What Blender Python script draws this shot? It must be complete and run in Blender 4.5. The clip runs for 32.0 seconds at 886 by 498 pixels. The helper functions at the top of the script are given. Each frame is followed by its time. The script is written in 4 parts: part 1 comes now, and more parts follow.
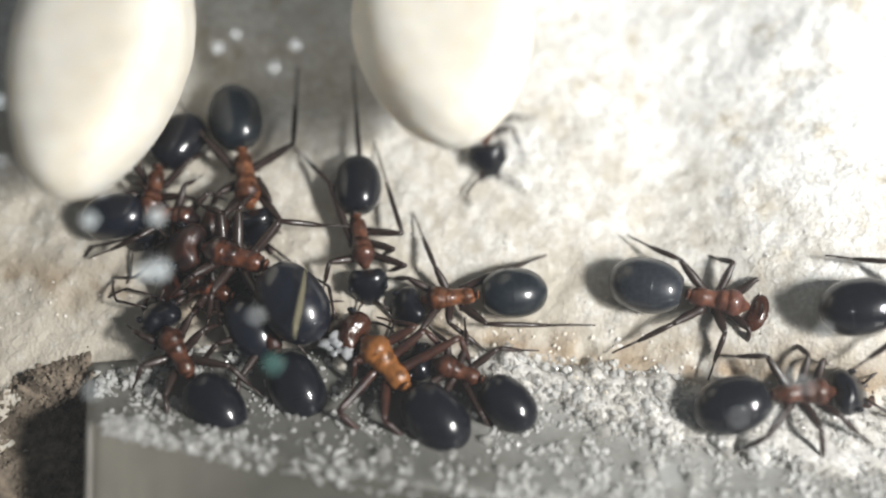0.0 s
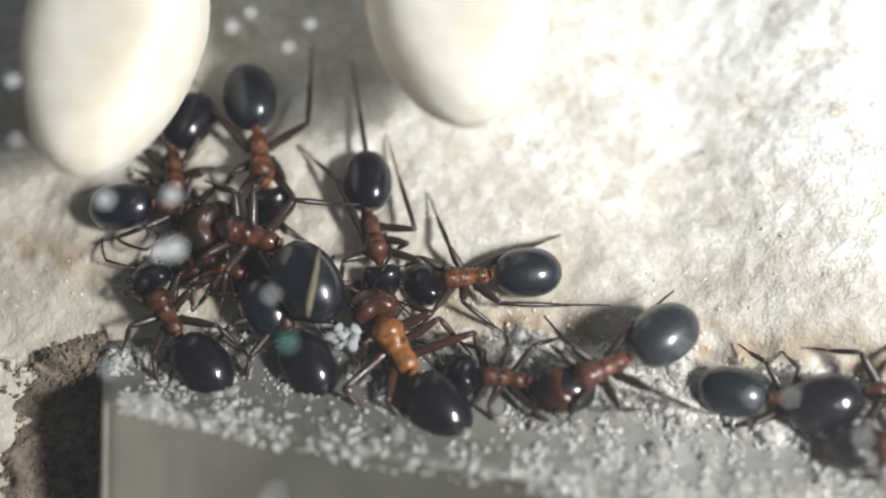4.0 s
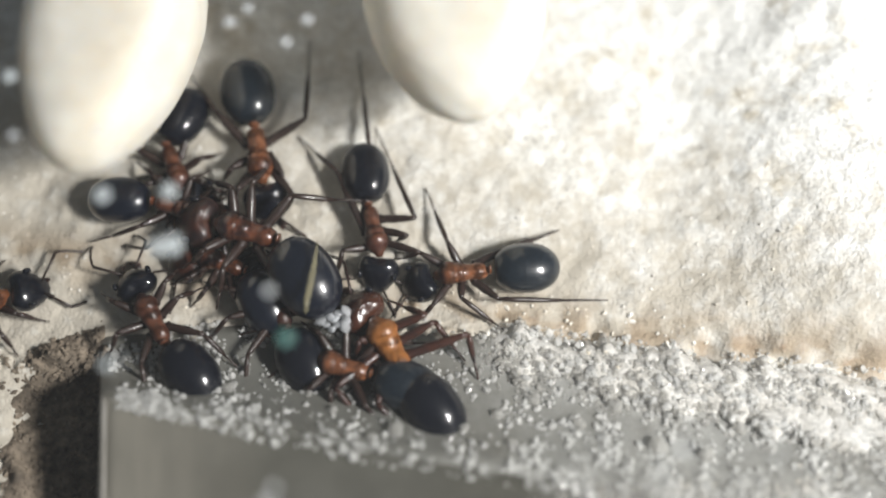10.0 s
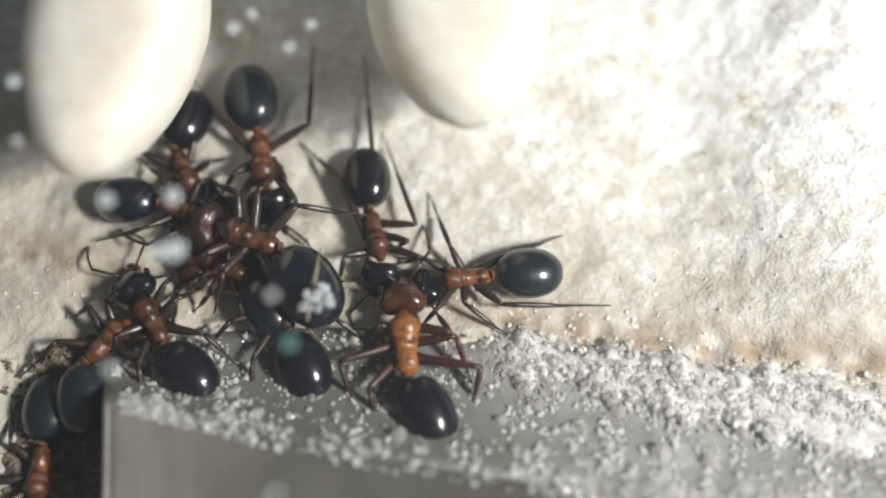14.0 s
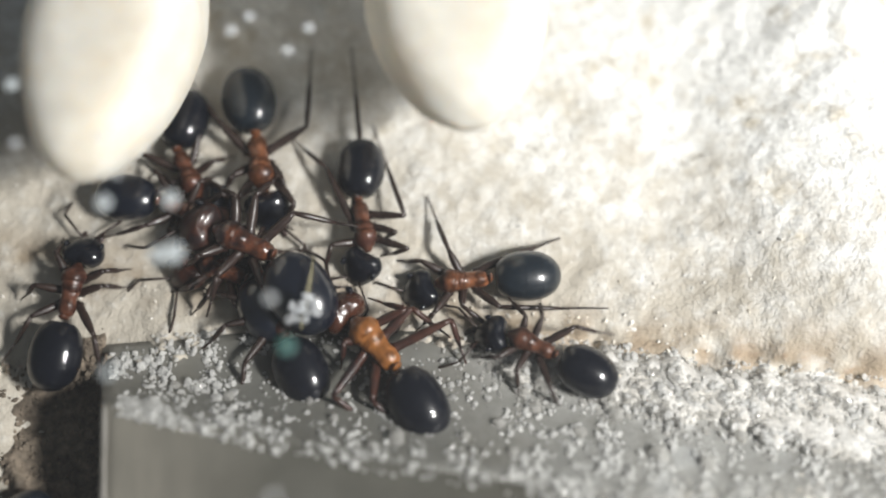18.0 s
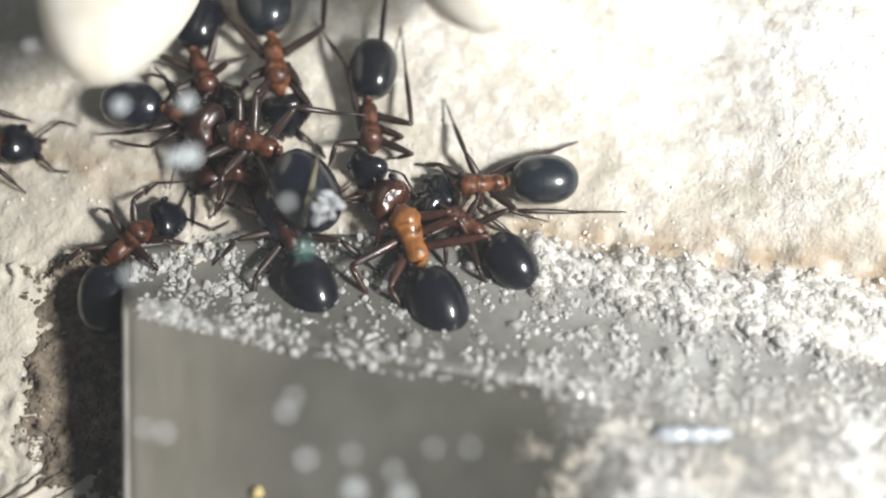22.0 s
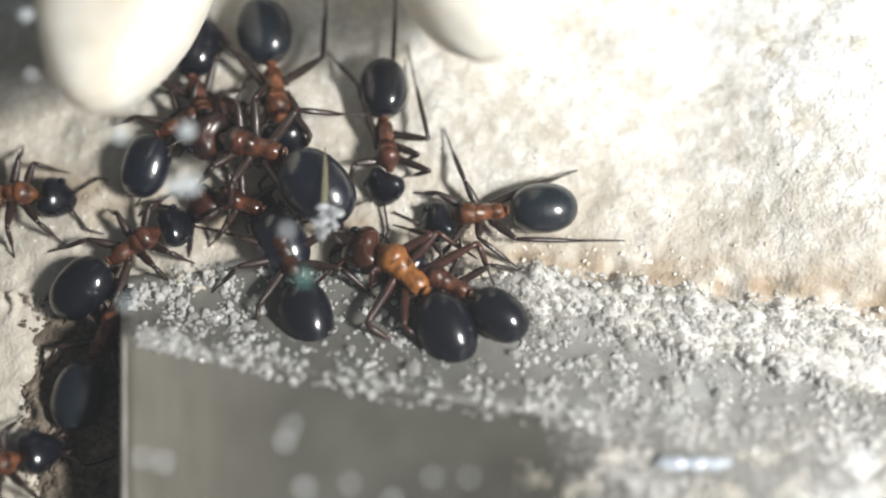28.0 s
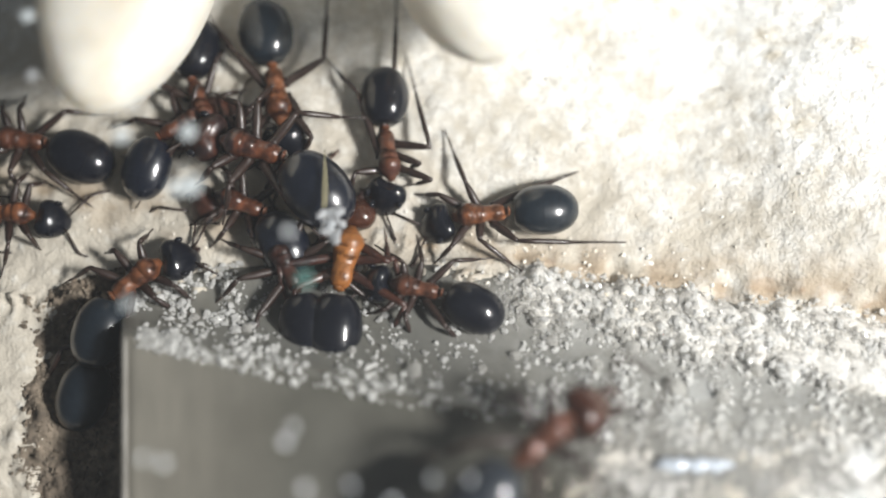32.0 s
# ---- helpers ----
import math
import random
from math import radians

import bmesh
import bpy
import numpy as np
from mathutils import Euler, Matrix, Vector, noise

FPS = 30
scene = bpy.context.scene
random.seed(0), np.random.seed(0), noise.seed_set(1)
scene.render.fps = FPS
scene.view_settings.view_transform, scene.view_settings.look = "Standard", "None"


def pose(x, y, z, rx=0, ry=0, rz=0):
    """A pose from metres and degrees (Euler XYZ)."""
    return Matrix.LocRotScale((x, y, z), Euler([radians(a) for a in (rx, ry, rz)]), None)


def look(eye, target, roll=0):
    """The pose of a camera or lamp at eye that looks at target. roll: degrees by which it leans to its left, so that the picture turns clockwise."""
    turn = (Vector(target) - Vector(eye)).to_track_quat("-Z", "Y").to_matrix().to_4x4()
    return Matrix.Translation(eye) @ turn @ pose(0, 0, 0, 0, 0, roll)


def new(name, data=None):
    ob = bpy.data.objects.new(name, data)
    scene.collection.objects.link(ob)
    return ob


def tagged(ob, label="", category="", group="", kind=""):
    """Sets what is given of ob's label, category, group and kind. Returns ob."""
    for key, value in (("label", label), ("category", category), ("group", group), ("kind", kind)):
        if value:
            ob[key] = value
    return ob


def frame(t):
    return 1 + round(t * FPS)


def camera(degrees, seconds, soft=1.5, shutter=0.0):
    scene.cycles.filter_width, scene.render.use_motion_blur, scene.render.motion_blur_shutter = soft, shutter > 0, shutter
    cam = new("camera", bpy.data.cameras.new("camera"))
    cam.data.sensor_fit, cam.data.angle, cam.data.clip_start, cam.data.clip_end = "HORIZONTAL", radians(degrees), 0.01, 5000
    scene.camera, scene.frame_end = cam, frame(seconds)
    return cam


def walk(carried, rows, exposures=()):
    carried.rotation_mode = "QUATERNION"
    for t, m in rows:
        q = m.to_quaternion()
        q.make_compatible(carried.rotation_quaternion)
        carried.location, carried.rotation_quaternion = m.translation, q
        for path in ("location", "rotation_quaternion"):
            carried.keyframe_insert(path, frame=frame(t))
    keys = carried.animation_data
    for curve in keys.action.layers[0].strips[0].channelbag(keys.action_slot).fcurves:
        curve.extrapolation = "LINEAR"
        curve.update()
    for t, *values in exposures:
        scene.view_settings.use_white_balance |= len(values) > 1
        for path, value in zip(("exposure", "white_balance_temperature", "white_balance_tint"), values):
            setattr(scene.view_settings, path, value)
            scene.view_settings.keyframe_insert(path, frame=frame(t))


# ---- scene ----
cam = camera(40.8, 32.0, soft=2.1, shutter=0.5)
PATH = [
    (0, 19.32, -0.497, -0.327),
    (0.5, 19.351, -0.548, -0.065),
    (1, 19.212, -0.509, -0.03),
    (1.5, 19.433, -0.377, -0.012),
    (2, 19.111, -0.309, 0.074),
    (2.5, 18.97, -0.149, 0.153),
    (3, 18.73, -0.073, 0.158),
    (3.5, 18.26, 0.128, 0.064),
    (5.5, 18.755, -0.003, -0.058),
    (6, 18.619, -0.02, 0.037),
    (6.5, 18.695, -0.028, 0.054),
    (7, 18.654, 0.012, 0.061),
    (7.5, 18.595, 0.167, 0.154),
    (8, 18.235, 0.184, 0.136),
    (8.5, 17.819, 0.133, -0.051),
    (9, 17.99, 0.087, -0.077),
    (9.5, 17.913, 0.079, -0.077),
    (10, 18.119, 0.043, -0.085),
    (10.5, 17.91, 0.068, -0.117),
    (11, 18.235, 0.002, -0.077),
    (11.5, 18.194, 0.023, -0.109),
    (12, 18.154, 0.024, -0.087),
    (12.5, 18.496, 0.016, -0.156),
    (13, 18.211, 0.087, -0.071),
    (13.5, 18.596, 0.121, -0.056),
    (14, 18.365, 0.176, -0.011),
    (14.5, 18.319, 0.187, -0.031),
    (16.5, 18.167, 0.087, -0.014),
    (17, 18.225, 0.104, -0.023),
    (17.5, 18.485, 0.089, -0.072),
    (18, 18.5, 0.084, -0.04),
    (18.5, 18.275, 0.135, -0.052),
    (19, 18.157, 0.181, -0.058),
    (19.5, 17.93, 0.21, -0.045),
    (20, 17.675, 0.281, 0.027),
    (20.2, 16.968, 0.355, 0.016),
    (20.4, 17.919, 0.432, 0.007),
    (20.5, 15.785, 0.476, -0.042),
    (20.6, 14.983, 0.548, 0.01),
    (20.8, 13.597, 0.713, 0.029),
    (21, 12.963, 0.879, 0.049),
    (21.5, 12.918, 0.944, 0.156),
    (22, 13.868, 0.863, 0.238),
    (22.5, 13.857, 0.899, 0.224),
    (23, 12.901, 0.955, 0.221),
    (23.5, 13.725, 0.856, 0.246),
    (24, 14.668, 0.811, 0.273),
    (24.5, 14.829, 0.829, 0.251),
    (25, 14.69, 0.858, 0.254),
    (25.5, 14.628, 0.851, 0.277),
    (27.5, 15.196, 0.814, 0.279),
    (28, 15.237, 0.814, 0.279),
    (28.5, 15.36, 0.813, 0.281),
    (29, 15.47, 0.805, 0.301),
    (29.5, 15.424, 0.811, 0.331),
    (30, 15.592, 0.813, 0.28),
    (30.5, 16.365, 0.725, 0.355),
    (31, 15.695, 0.766, 0.361),
    (31.5, 15.399, 0.834, 0.344),
    (32, 15.307, 0.842, 0.339),
]
MM = 0.001
EYE = (0.0, -0.0170, 0.0523)
walk(cam, [(t, pose(*EYE, rx, ry, rz)) for t, rx, ry, rz in PATH], exposures=[(0, 0.08), (19.8, 0.08), (21.0, 0.42), (25.5, 0.36), (28, 0.28), (32, 0.28)])
cam.data.dof.use_dof = True
cam.data.dof.focus_distance = 0.0531
cam.data.dof.aperture_fstop = 12.5

# ---- light: two small lamp heads at the side of the nest, a dim room around it ----
world = bpy.data.worlds.new("room")
world.use_nodes = True
world.node_tree.nodes["Background"].inputs[0].default_value = (0.80, 0.90, 1.0, 1)
world.node_tree.nodes["Background"].inputs[1].default_value = 0.095
scene.world = world
for place, watts in (((0.084, -0.027, 0.092), 0.184), ((0.089, -0.046, 0.086), 0.068)):
    lamp = bpy.data.lights.new("lamp", "AREA")
    lamp.shape, lamp.size = "DISK", 0.019
    lamp.energy, lamp.color = watts, (1.0, 0.985, 0.955)
    ob = new("lamp", lamp)
    ob.matrix_world = look(place, (-0.003, 0.002, 0))
scene.view_settings.exposure = 0.0


# ---- materials ----
def material(name, colour, rough=0.5, metal=0.0, vary=0.25, scale=3000.0, bump=0.0, bump_scale=9000.0, coat=0.0, second=None, second_scale=300.0, low=0.42, high=0.62, spec=0.5, coat_rough=0.11):
    m = bpy.data.materials.new(name)
    m.use_nodes = True
    n, l = m.node_tree.nodes, m.node_tree.links
    b = n["Principled BSDF"]
    b.inputs["Roughness"].default_value, b.inputs["Metallic"].default_value = rough, metal
    b.inputs["Coat Weight"].default_value, b.inputs["Coat Roughness"].default_value = coat, coat_rough
    b.inputs["Specular IOR Level"].default_value = spec
    co = n.new("ShaderNodeTexCoord")
    fine = n.new("ShaderNodeTexNoise")
    fine.inputs["Scale"].default_value, fine.inputs["Detail"].default_value = scale, 5
    l.new(co.outputs["Object"], fine.inputs["Vector"])
    ramp = n.new("ShaderNodeMapRange")
    ramp.inputs["From Min"].default_value, ramp.inputs["From Max"].default_value = 0.3, 0.7
    ramp.inputs["To Min"].default_value, ramp.inputs["To Max"].default_value = 1 - vary, 1 + vary
    l.new(fine.outputs["Fac"], ramp.inputs["Value"])
    base = n.new("ShaderNodeRGB")
    base.outputs[0].default_value = (*colour, 1)
    out = base.outputs[0]
    if second:
        big = n.new("ShaderNodeTexNoise")
        big.inputs["Scale"].default_value, big.inputs["Detail"].default_value, big.inputs["Roughness"].default_value = second_scale, 6, 0.62
        l.new(co.outputs["Object"], big.inputs["Vector"])
        mask = n.new("ShaderNodeMapRange")
        mask.inputs["From Min"].default_value, mask.inputs["From Max"].default_value = low, high
        l.new(big.outputs["Fac"], mask.inputs["Value"])
        mix = n.new("ShaderNodeMix")
        mix.data_type = "RGBA"
        mix.inputs["B"].default_value = (0, 0, 0, 1)
        l.new(mask.outputs["Result"], mix.inputs[0])
        l.new(out, mix.inputs[6])
        mix.inputs[7].default_value = (*second, 1)
        out = mix.outputs[2]
    mul = n.new("ShaderNodeVectorMath")
    mul.operation = "SCALE"
    l.new(out, mul.inputs[0])
    l.new(ramp.outputs["Result"], mul.inputs["Scale"])
    l.new(mul.outputs["Vector"], b.inputs["Base Color"])
    if bump:
        bn = n.new("ShaderNodeTexNoise")
        bn.inputs["Scale"].default_value, bn.inputs["Detail"].default_value = bump_scale, 7
        l.new(co.outputs["Object"], bn.inputs["Vector"])
        bp = n.new("ShaderNodeBump")
        bp.inputs["Strength"].default_value, bp.inputs["Distance"].default_value = bump, 0.0001
        l.new(bn.outputs["Fac"], bp.inputs["Height"])
        l.new(bp.outputs["Normal"], b.inputs["Normal"])
    return m


def plaster():
    """White plaster with tan stains, graded to paint in the lamp's falloff, grey mottles and fine sandy grain."""
    m = material("plaster", (0.84, 0.84, 0.812), 0.8, vary=0.24, scale=5200, bump=0.7, bump_scale=6500, second=(0.58, 0.53, 0.43), second_scale=560, low=0.535, high=0.68)
    n, l = m.node_tree.nodes, m.node_tree.links
    b = n["Principled BSDF"]
    old = b.inputs["Base Color"].links[0].from_socket
    co = n.new("ShaderNodeTexCoord")
    big = n.new("ShaderNodeTexNoise")
    big.inputs["Scale"].default_value, big.inputs["Detail"].default_value, big.inputs["Roughness"].default_value = 260, 12, 0.78
    l.new(co.outputs["Object"], big.inputs["Vector"])
    # the stains thin out to the upper right, painting the lamp's brighter side
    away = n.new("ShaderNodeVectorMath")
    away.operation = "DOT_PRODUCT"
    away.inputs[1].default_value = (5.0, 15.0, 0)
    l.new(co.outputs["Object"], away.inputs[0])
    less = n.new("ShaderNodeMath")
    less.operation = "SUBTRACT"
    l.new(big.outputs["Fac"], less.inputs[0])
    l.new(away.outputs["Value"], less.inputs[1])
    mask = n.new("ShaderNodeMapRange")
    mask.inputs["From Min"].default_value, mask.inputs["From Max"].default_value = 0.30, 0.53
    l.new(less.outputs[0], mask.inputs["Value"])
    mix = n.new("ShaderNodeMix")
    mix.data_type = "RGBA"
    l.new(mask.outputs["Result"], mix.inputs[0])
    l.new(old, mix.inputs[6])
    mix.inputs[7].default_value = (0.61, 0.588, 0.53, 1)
    # a brown damp line along the broken edge above the block
    edge = n.new("ShaderNodeVectorMath")
    edge.operation = "DOT_PRODUCT"
    edge.inputs[1].default_value = (0.14, 1.0, 0)
    l.new(co.outputs["Object"], edge.inputs[0])
    near = n.new("ShaderNodeMath")
    near.operation = "ABSOLUTE"
    shift = n.new("ShaderNodeMath")
    shift.inputs[1].default_value = 0.0027
    l.new(edge.outputs["Value"], shift.inputs[0])
    l.new(shift.outputs[0], near.inputs[0])
    band = n.new("ShaderNodeMapRange")
    band.inputs["From Min"].default_value, band.inputs["From Max"].default_value = 0.0019, 0.0
    l.new(near.outputs[0], band.inputs["Value"])
    patch = n.new("ShaderNodeTexNoise")
    patch.inputs["Scale"].default_value, patch.inputs["Detail"].default_value = 420, 6
    l.new(co.outputs["Object"], patch.inputs["Vector"])
    spots = n.new("ShaderNodeMapRange")
    spots.inputs["From Min"].default_value, spots.inputs["From Max"].default_value = 0.42, 0.56
    l.new(patch.outputs["Fac"], spots.inputs["Value"])
    both = n.new("ShaderNodeMath")
    both.operation = "MULTIPLY"
    l.new(band.outputs["Result"], both.inputs[0])
    l.new(spots.outputs["Result"], both.inputs[1])
    damp = n.new("ShaderNodeMix")
    damp.data_type = "RGBA"
    l.new(both.outputs[0], damp.inputs[0])
    l.new(mix.outputs[2], damp.inputs[6])
    damp.inputs[7].default_value = (0.30, 0.215, 0.14, 1)
    # crystalline lumps with stained crevices between them
    warp = n.new("ShaderNodeTexNoise")
    warp.inputs["Scale"].default_value, warp.inputs["Detail"].default_value = 1500, 3
    l.new(co.outputs["Object"], warp.inputs["Vector"])
    push = n.new("ShaderNodeVectorMath")
    push.operation = "MULTIPLY_ADD"
    push.inputs[1].default_value = (0.0007, 0.0007, 0.0007)
    l.new(warp.outputs["Color"], push.inputs[0])
    l.new(co.outputs["Object"], push.inputs[2])
    lumps = n.new("ShaderNodeTexVoronoi")
    lumps.feature = "SMOOTH_F1"
    lumps.inputs["Scale"].default_value, lumps.inputs["Detail"].default_value, lumps.inputs["Smoothness"].default_value = 1250, 2, 0.6
    l.new(push.outputs["Vector"], lumps.inputs["Vector"])
    crack = n.new("ShaderNodeMapRange")
    crack.inputs["From Min"].default_value, crack.inputs["From Max"].default_value = 0.34, 0.75
    crack.inputs["To Max"].default_value = 0.5
    l.new(lumps.outputs["Distance"], crack.inputs["Value"])
    vein = n.new("ShaderNodeMix")
    vein.data_type = "RGBA"
    where = n.new("ShaderNodeMath")
    where.operation = "MULTIPLY"
    l.new(crack.outputs["Result"], where.inputs[0])
    l.new(mask.outputs["Result"], where.inputs[1])
    l.new(where.outputs[0], vein.inputs[0])
    l.new(damp.outputs[2], vein.inputs[6])
    vein.inputs[7].default_value = (0.42, 0.36, 0.27, 1)
    l.new(vein.outputs[2], b.inputs["Base Color"])
    relief = n.new("ShaderNodeBump")
    relief.invert = True
    relief.inputs["Strength"].default_value, relief.inputs["Distance"].default_value = 0.34, 0.00018
    l.new(lumps.outputs["Distance"], relief.inputs["Height"])
    l.new(b.inputs["Normal"].links[0].from_socket, relief.inputs["Normal"])
    l.new(relief.outputs["Normal"], b.inputs["Normal"])
    return m


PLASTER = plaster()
STONE = material("pale stone", (0.82, 0.79, 0.71), 0.55, vary=0.06, scale=1200, bump=0.15, bump_scale=3500, second=(0.76, 0.70, 0.59), second_scale=260)
STONE.node_tree.nodes["Principled BSDF"].inputs["Subsurface Weight"].default_value = 0.8
STONE.node_tree.nodes["Principled BSDF"].inputs["Subsurface Radius"].default_value = (1.0, 0.93, 0.82)
STONE.node_tree.nodes["Principled BSDF"].inputs["Subsurface Scale"].default_value = 0.0022
PLASTIC = material("grey plastic", (0.150, 0.150, 0.136), 0.38, vary=0.07, scale=900, bump=0.10, bump_scale=5000, second=(0.118, 0.113, 0.094), second_scale=160)
def paled(m, pale, ridges, dust_sheen):
    """Pale colour painted for light inside the plastic, fading from the block's end, and fine tool ridges."""
    n, l = m.node_tree.nodes, m.node_tree.links
    b = n["Principled BSDF"]
    old = b.inputs["Base Color"].links[0].from_socket
    co = n.new("ShaderNodeTexCoord")
    split = n.new("ShaderNodeSeparateXYZ")
    l.new(co.outputs["Object"], split.inputs[0])
    # paler towards the end: light glowing through the plastic, put into the colour
    near = n.new("ShaderNodeMapRange")
    near.inputs["From Min"].default_value, near.inputs["From Max"].default_value = -0.0070, -0.0152
    l.new(split.outputs["X"], near.inputs["Value"])
    squash = n.new("ShaderNodeVectorMath")
    squash.operation = "MULTIPLY"
    squash.inputs[1].default_value = (1, 0.18, 1)
    l.new(co.outputs["Object"], squash.inputs[0])
    streak = n.new("ShaderNodeTexNoise")
    streak.inputs["Scale"].default_value, streak.inputs["Detail"].default_value, streak.inputs["Roughness"].default_value = 900, 6, 0.6
    l.new(squash.outputs["Vector"], streak.inputs["Vector"])
    gain = n.new("ShaderNodeMapRange")
    gain.inputs["From Min"].default_value, gain.inputs["From Max"].default_value = 0.25, 0.75
    gain.inputs["To Min"].default_value, gain.inputs["To Max"].default_value = 0.45, 1.0
    l.new(streak.outputs["Fac"], gain.inputs["Value"])
    both = n.new("ShaderNodeMath")
    both.operation = "MULTIPLY"
    l.new(near.outputs["Result"], both.inputs[0])
    l.new(gain.outputs["Result"], both.inputs[1])
    mix = n.new("ShaderNodeMix")
    mix.data_type = "RGBA"
    l.new(both.outputs[0], mix.inputs[0])
    l.new(old, mix.inputs[6])
    mix.inputs[7].default_value = (*pale, 1)
    # plaster dust towards the broken bank; on the wall it also paints in sheen
    far = n.new("ShaderNodeMapRange")
    far.inputs["From Min"].default_value, far.inputs["From Max"].default_value = dust_sheen
    l.new(split.outputs["X"], far.inputs["Value"])
    cloud = n.new("ShaderNodeTexNoise")
    cloud.inputs["Scale"].default_value, cloud.inputs["Detail"].default_value, cloud.inputs["Roughness"].default_value = 480, 8, 0.7
    l.new(co.outputs["Object"], cloud.inputs["Vector"])
    thin = n.new("ShaderNodeMapRange")
    thin.inputs["From Min"].default_value, thin.inputs["From Max"].default_value = 0.30, 0.66
    thin.inputs["To Min"].default_value, thin.inputs["To Max"].default_value = 0.15, 0.85
    l.new(cloud.outputs["Fac"], thin.inputs["Value"])
    cover = n.new("ShaderNodeMath")
    cover.operation = "MULTIPLY"
    l.new(far.outputs["Result"], cover.inputs[0])
    l.new(thin.outputs["Result"], cover.inputs[1])
    dusty = n.new("ShaderNodeMix")
    dusty.data_type = "RGBA"
    l.new(cover.outputs[0], dusty.inputs[0])
    l.new(mix.outputs[2], dusty.inputs[6])
    dusty.inputs[7].default_value = (0.46, 0.46, 0.44, 1)
    l.new(dusty.outputs[2], b.inputs["Base Color"])
    if ridges:
        turn = n.new("ShaderNodeVectorRotate")
        turn.inputs["Angle"].default_value = math.radians(52)
        l.new(co.outputs["Object"], turn.inputs["Vector"])
        wave = n.new("ShaderNodeTexWave")
        wave.inputs["Scale"].default_value, wave.inputs["Distortion"].default_value = 3200, 1.2
        l.new(turn.outputs["Vector"], wave.inputs["Vector"])
        bp = n.new("ShaderNodeBump")
        bp.inputs["Strength"].default_value, bp.inputs["Distance"].default_value = 0.5, 0.00003
        l.new(wave.outputs["Fac"], bp.inputs["Height"])
        first = b.inputs["Normal"].links[0].from_socket
        l.new(first, bp.inputs["Normal"])
        l.new(bp.outputs["Normal"], b.inputs["Normal"])


SMOKE = material("smoky plastic", (0.118, 0.115, 0.099), 0.30, vary=0.10, scale=500, bump=0.06, bump_scale=3000, second=(0.078, 0.075, 0.062), second_scale=70, low=0.40, high=0.62)
paled(PLASTIC, (0.22, 0.215, 0.19), True, (-0.002, 0.007))
paled(SMOKE, (0.30, 0.28, 0.235), False, (0.0035, 0.009))
BLACK = material("black chitin", (0.005, 0.006, 0.010), 0.33, vary=0.3, scale=6000, bump=0.06, bump_scale=16000, coat=0.9, spec=0.12)
GLOSS = material("polished black chitin", (0.004, 0.006, 0.013), 0.30, vary=0.3, scale=6000, bump=0.04, bump_scale=9000, coat=1.0, spec=0.5, coat_rough=0.05)
SATIN = material("satin black chitin", (0.008, 0.013, 0.019), 0.40, vary=0.3, scale=7000, bump=0.12, bump_scale=18000, coat=1.0, spec=0.22, coat_rough=0.16)
LEG = material("dark brown chitin", (0.024, 0.013, 0.010), 0.42, coat=0.25, vary=0.35, scale=3500, bump=0.10, bump_scale=12000)
RED = material("red brown chitin", (0.175, 0.064, 0.026), 0.36, vary=0.5, scale=2600, bump=0.35, bump_scale=7000, coat=0.5, second=(0.055, 0.02, 0.012), second_scale=800, low=0.50, high=0.68)
AMBER = material("amber chitin", (0.28, 0.108, 0.027), 0.38, coat=0.3, vary=0.35, scale=2600, bump=0.4, bump_scale=5200, second=(0.20, 0.072, 0.019), second_scale=420, low=0.42, high=0.70)
DUSK = material("dusky red chitin", (0.10, 0.036, 0.018), 0.36, vary=0.45, scale=2200, bump=0.22, bump_scale=9000, coat=0.5, second=(0.06, 0.022, 0.015), second_scale=800, low=0.48, high=0.66)
DEEP = material("deep brown chitin", (0.05, 0.017, 0.010), 0.40, coat=0.3, vary=0.3, scale=2500, bump=0.12, bump_scale=9000, second=(0.018, 0.010, 0.010), second_scale=800, low=0.45, high=0.62)
BLUSH = material("pale red chitin", (0.15, 0.058, 0.034), 0.38, vary=0.35, scale=2200, bump=0.2, bump_scale=8000, coat=0.4, second=(0.10, 0.04, 0.03), second_scale=800, low=0.48, high=0.66)
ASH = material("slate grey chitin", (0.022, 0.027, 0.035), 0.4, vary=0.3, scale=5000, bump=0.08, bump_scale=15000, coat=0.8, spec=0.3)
MAROON = material("maroon chitin", (0.12, 0.040, 0.018), 0.28, vary=0.5, scale=1800, bump=0.25, bump_scale=7000, coat=0.9, second=(0.020, 0.010, 0.010), second_scale=700, low=0.45, high=0.60)
RUFOUS = material("rufous chitin", (0.05, 0.017, 0.009), 0.26, coat=0.5, vary=0.25, scale=2500, bump=0.10, bump_scale=9000)


def milky(name, colour, cover):
    m = bpy.data.materials.new(name)
    m.use_nodes = True
    n, l = m.node_tree.nodes, m.node_tree.links
    b = n["Principled BSDF"]
    b.inputs["Base Color"].default_value, b.inputs["Roughness"].default_value = (*colour, 1), 0.3
    clear, mix = n.new("ShaderNodeBsdfTransparent"), n.new("ShaderNodeMixShader")
    noisy = n.new("ShaderNodeTexNoise")
    noisy.inputs["Scale"].default_value = 2200
    co = n.new("ShaderNodeTexCoord")
    l.new(co.outputs["Object"], noisy.inputs["Vector"])
    amount = n.new("ShaderNodeMapRange")
    amount.inputs["To Min"].default_value, amount.inputs["To Max"].default_value = cover * 0.7, min(1, cover * 1.3)
    l.new(noisy.outputs["Fac"], amount.inputs["Value"])
    l.new(amount.outputs["Result"], mix.inputs[0])
    l.new(clear.outputs[0], mix.inputs[1])
    l.new(b.outputs[0], mix.inputs[2])
    l.new(mix.outputs[0], n["Material Output"].inputs["Surface"])
    return m


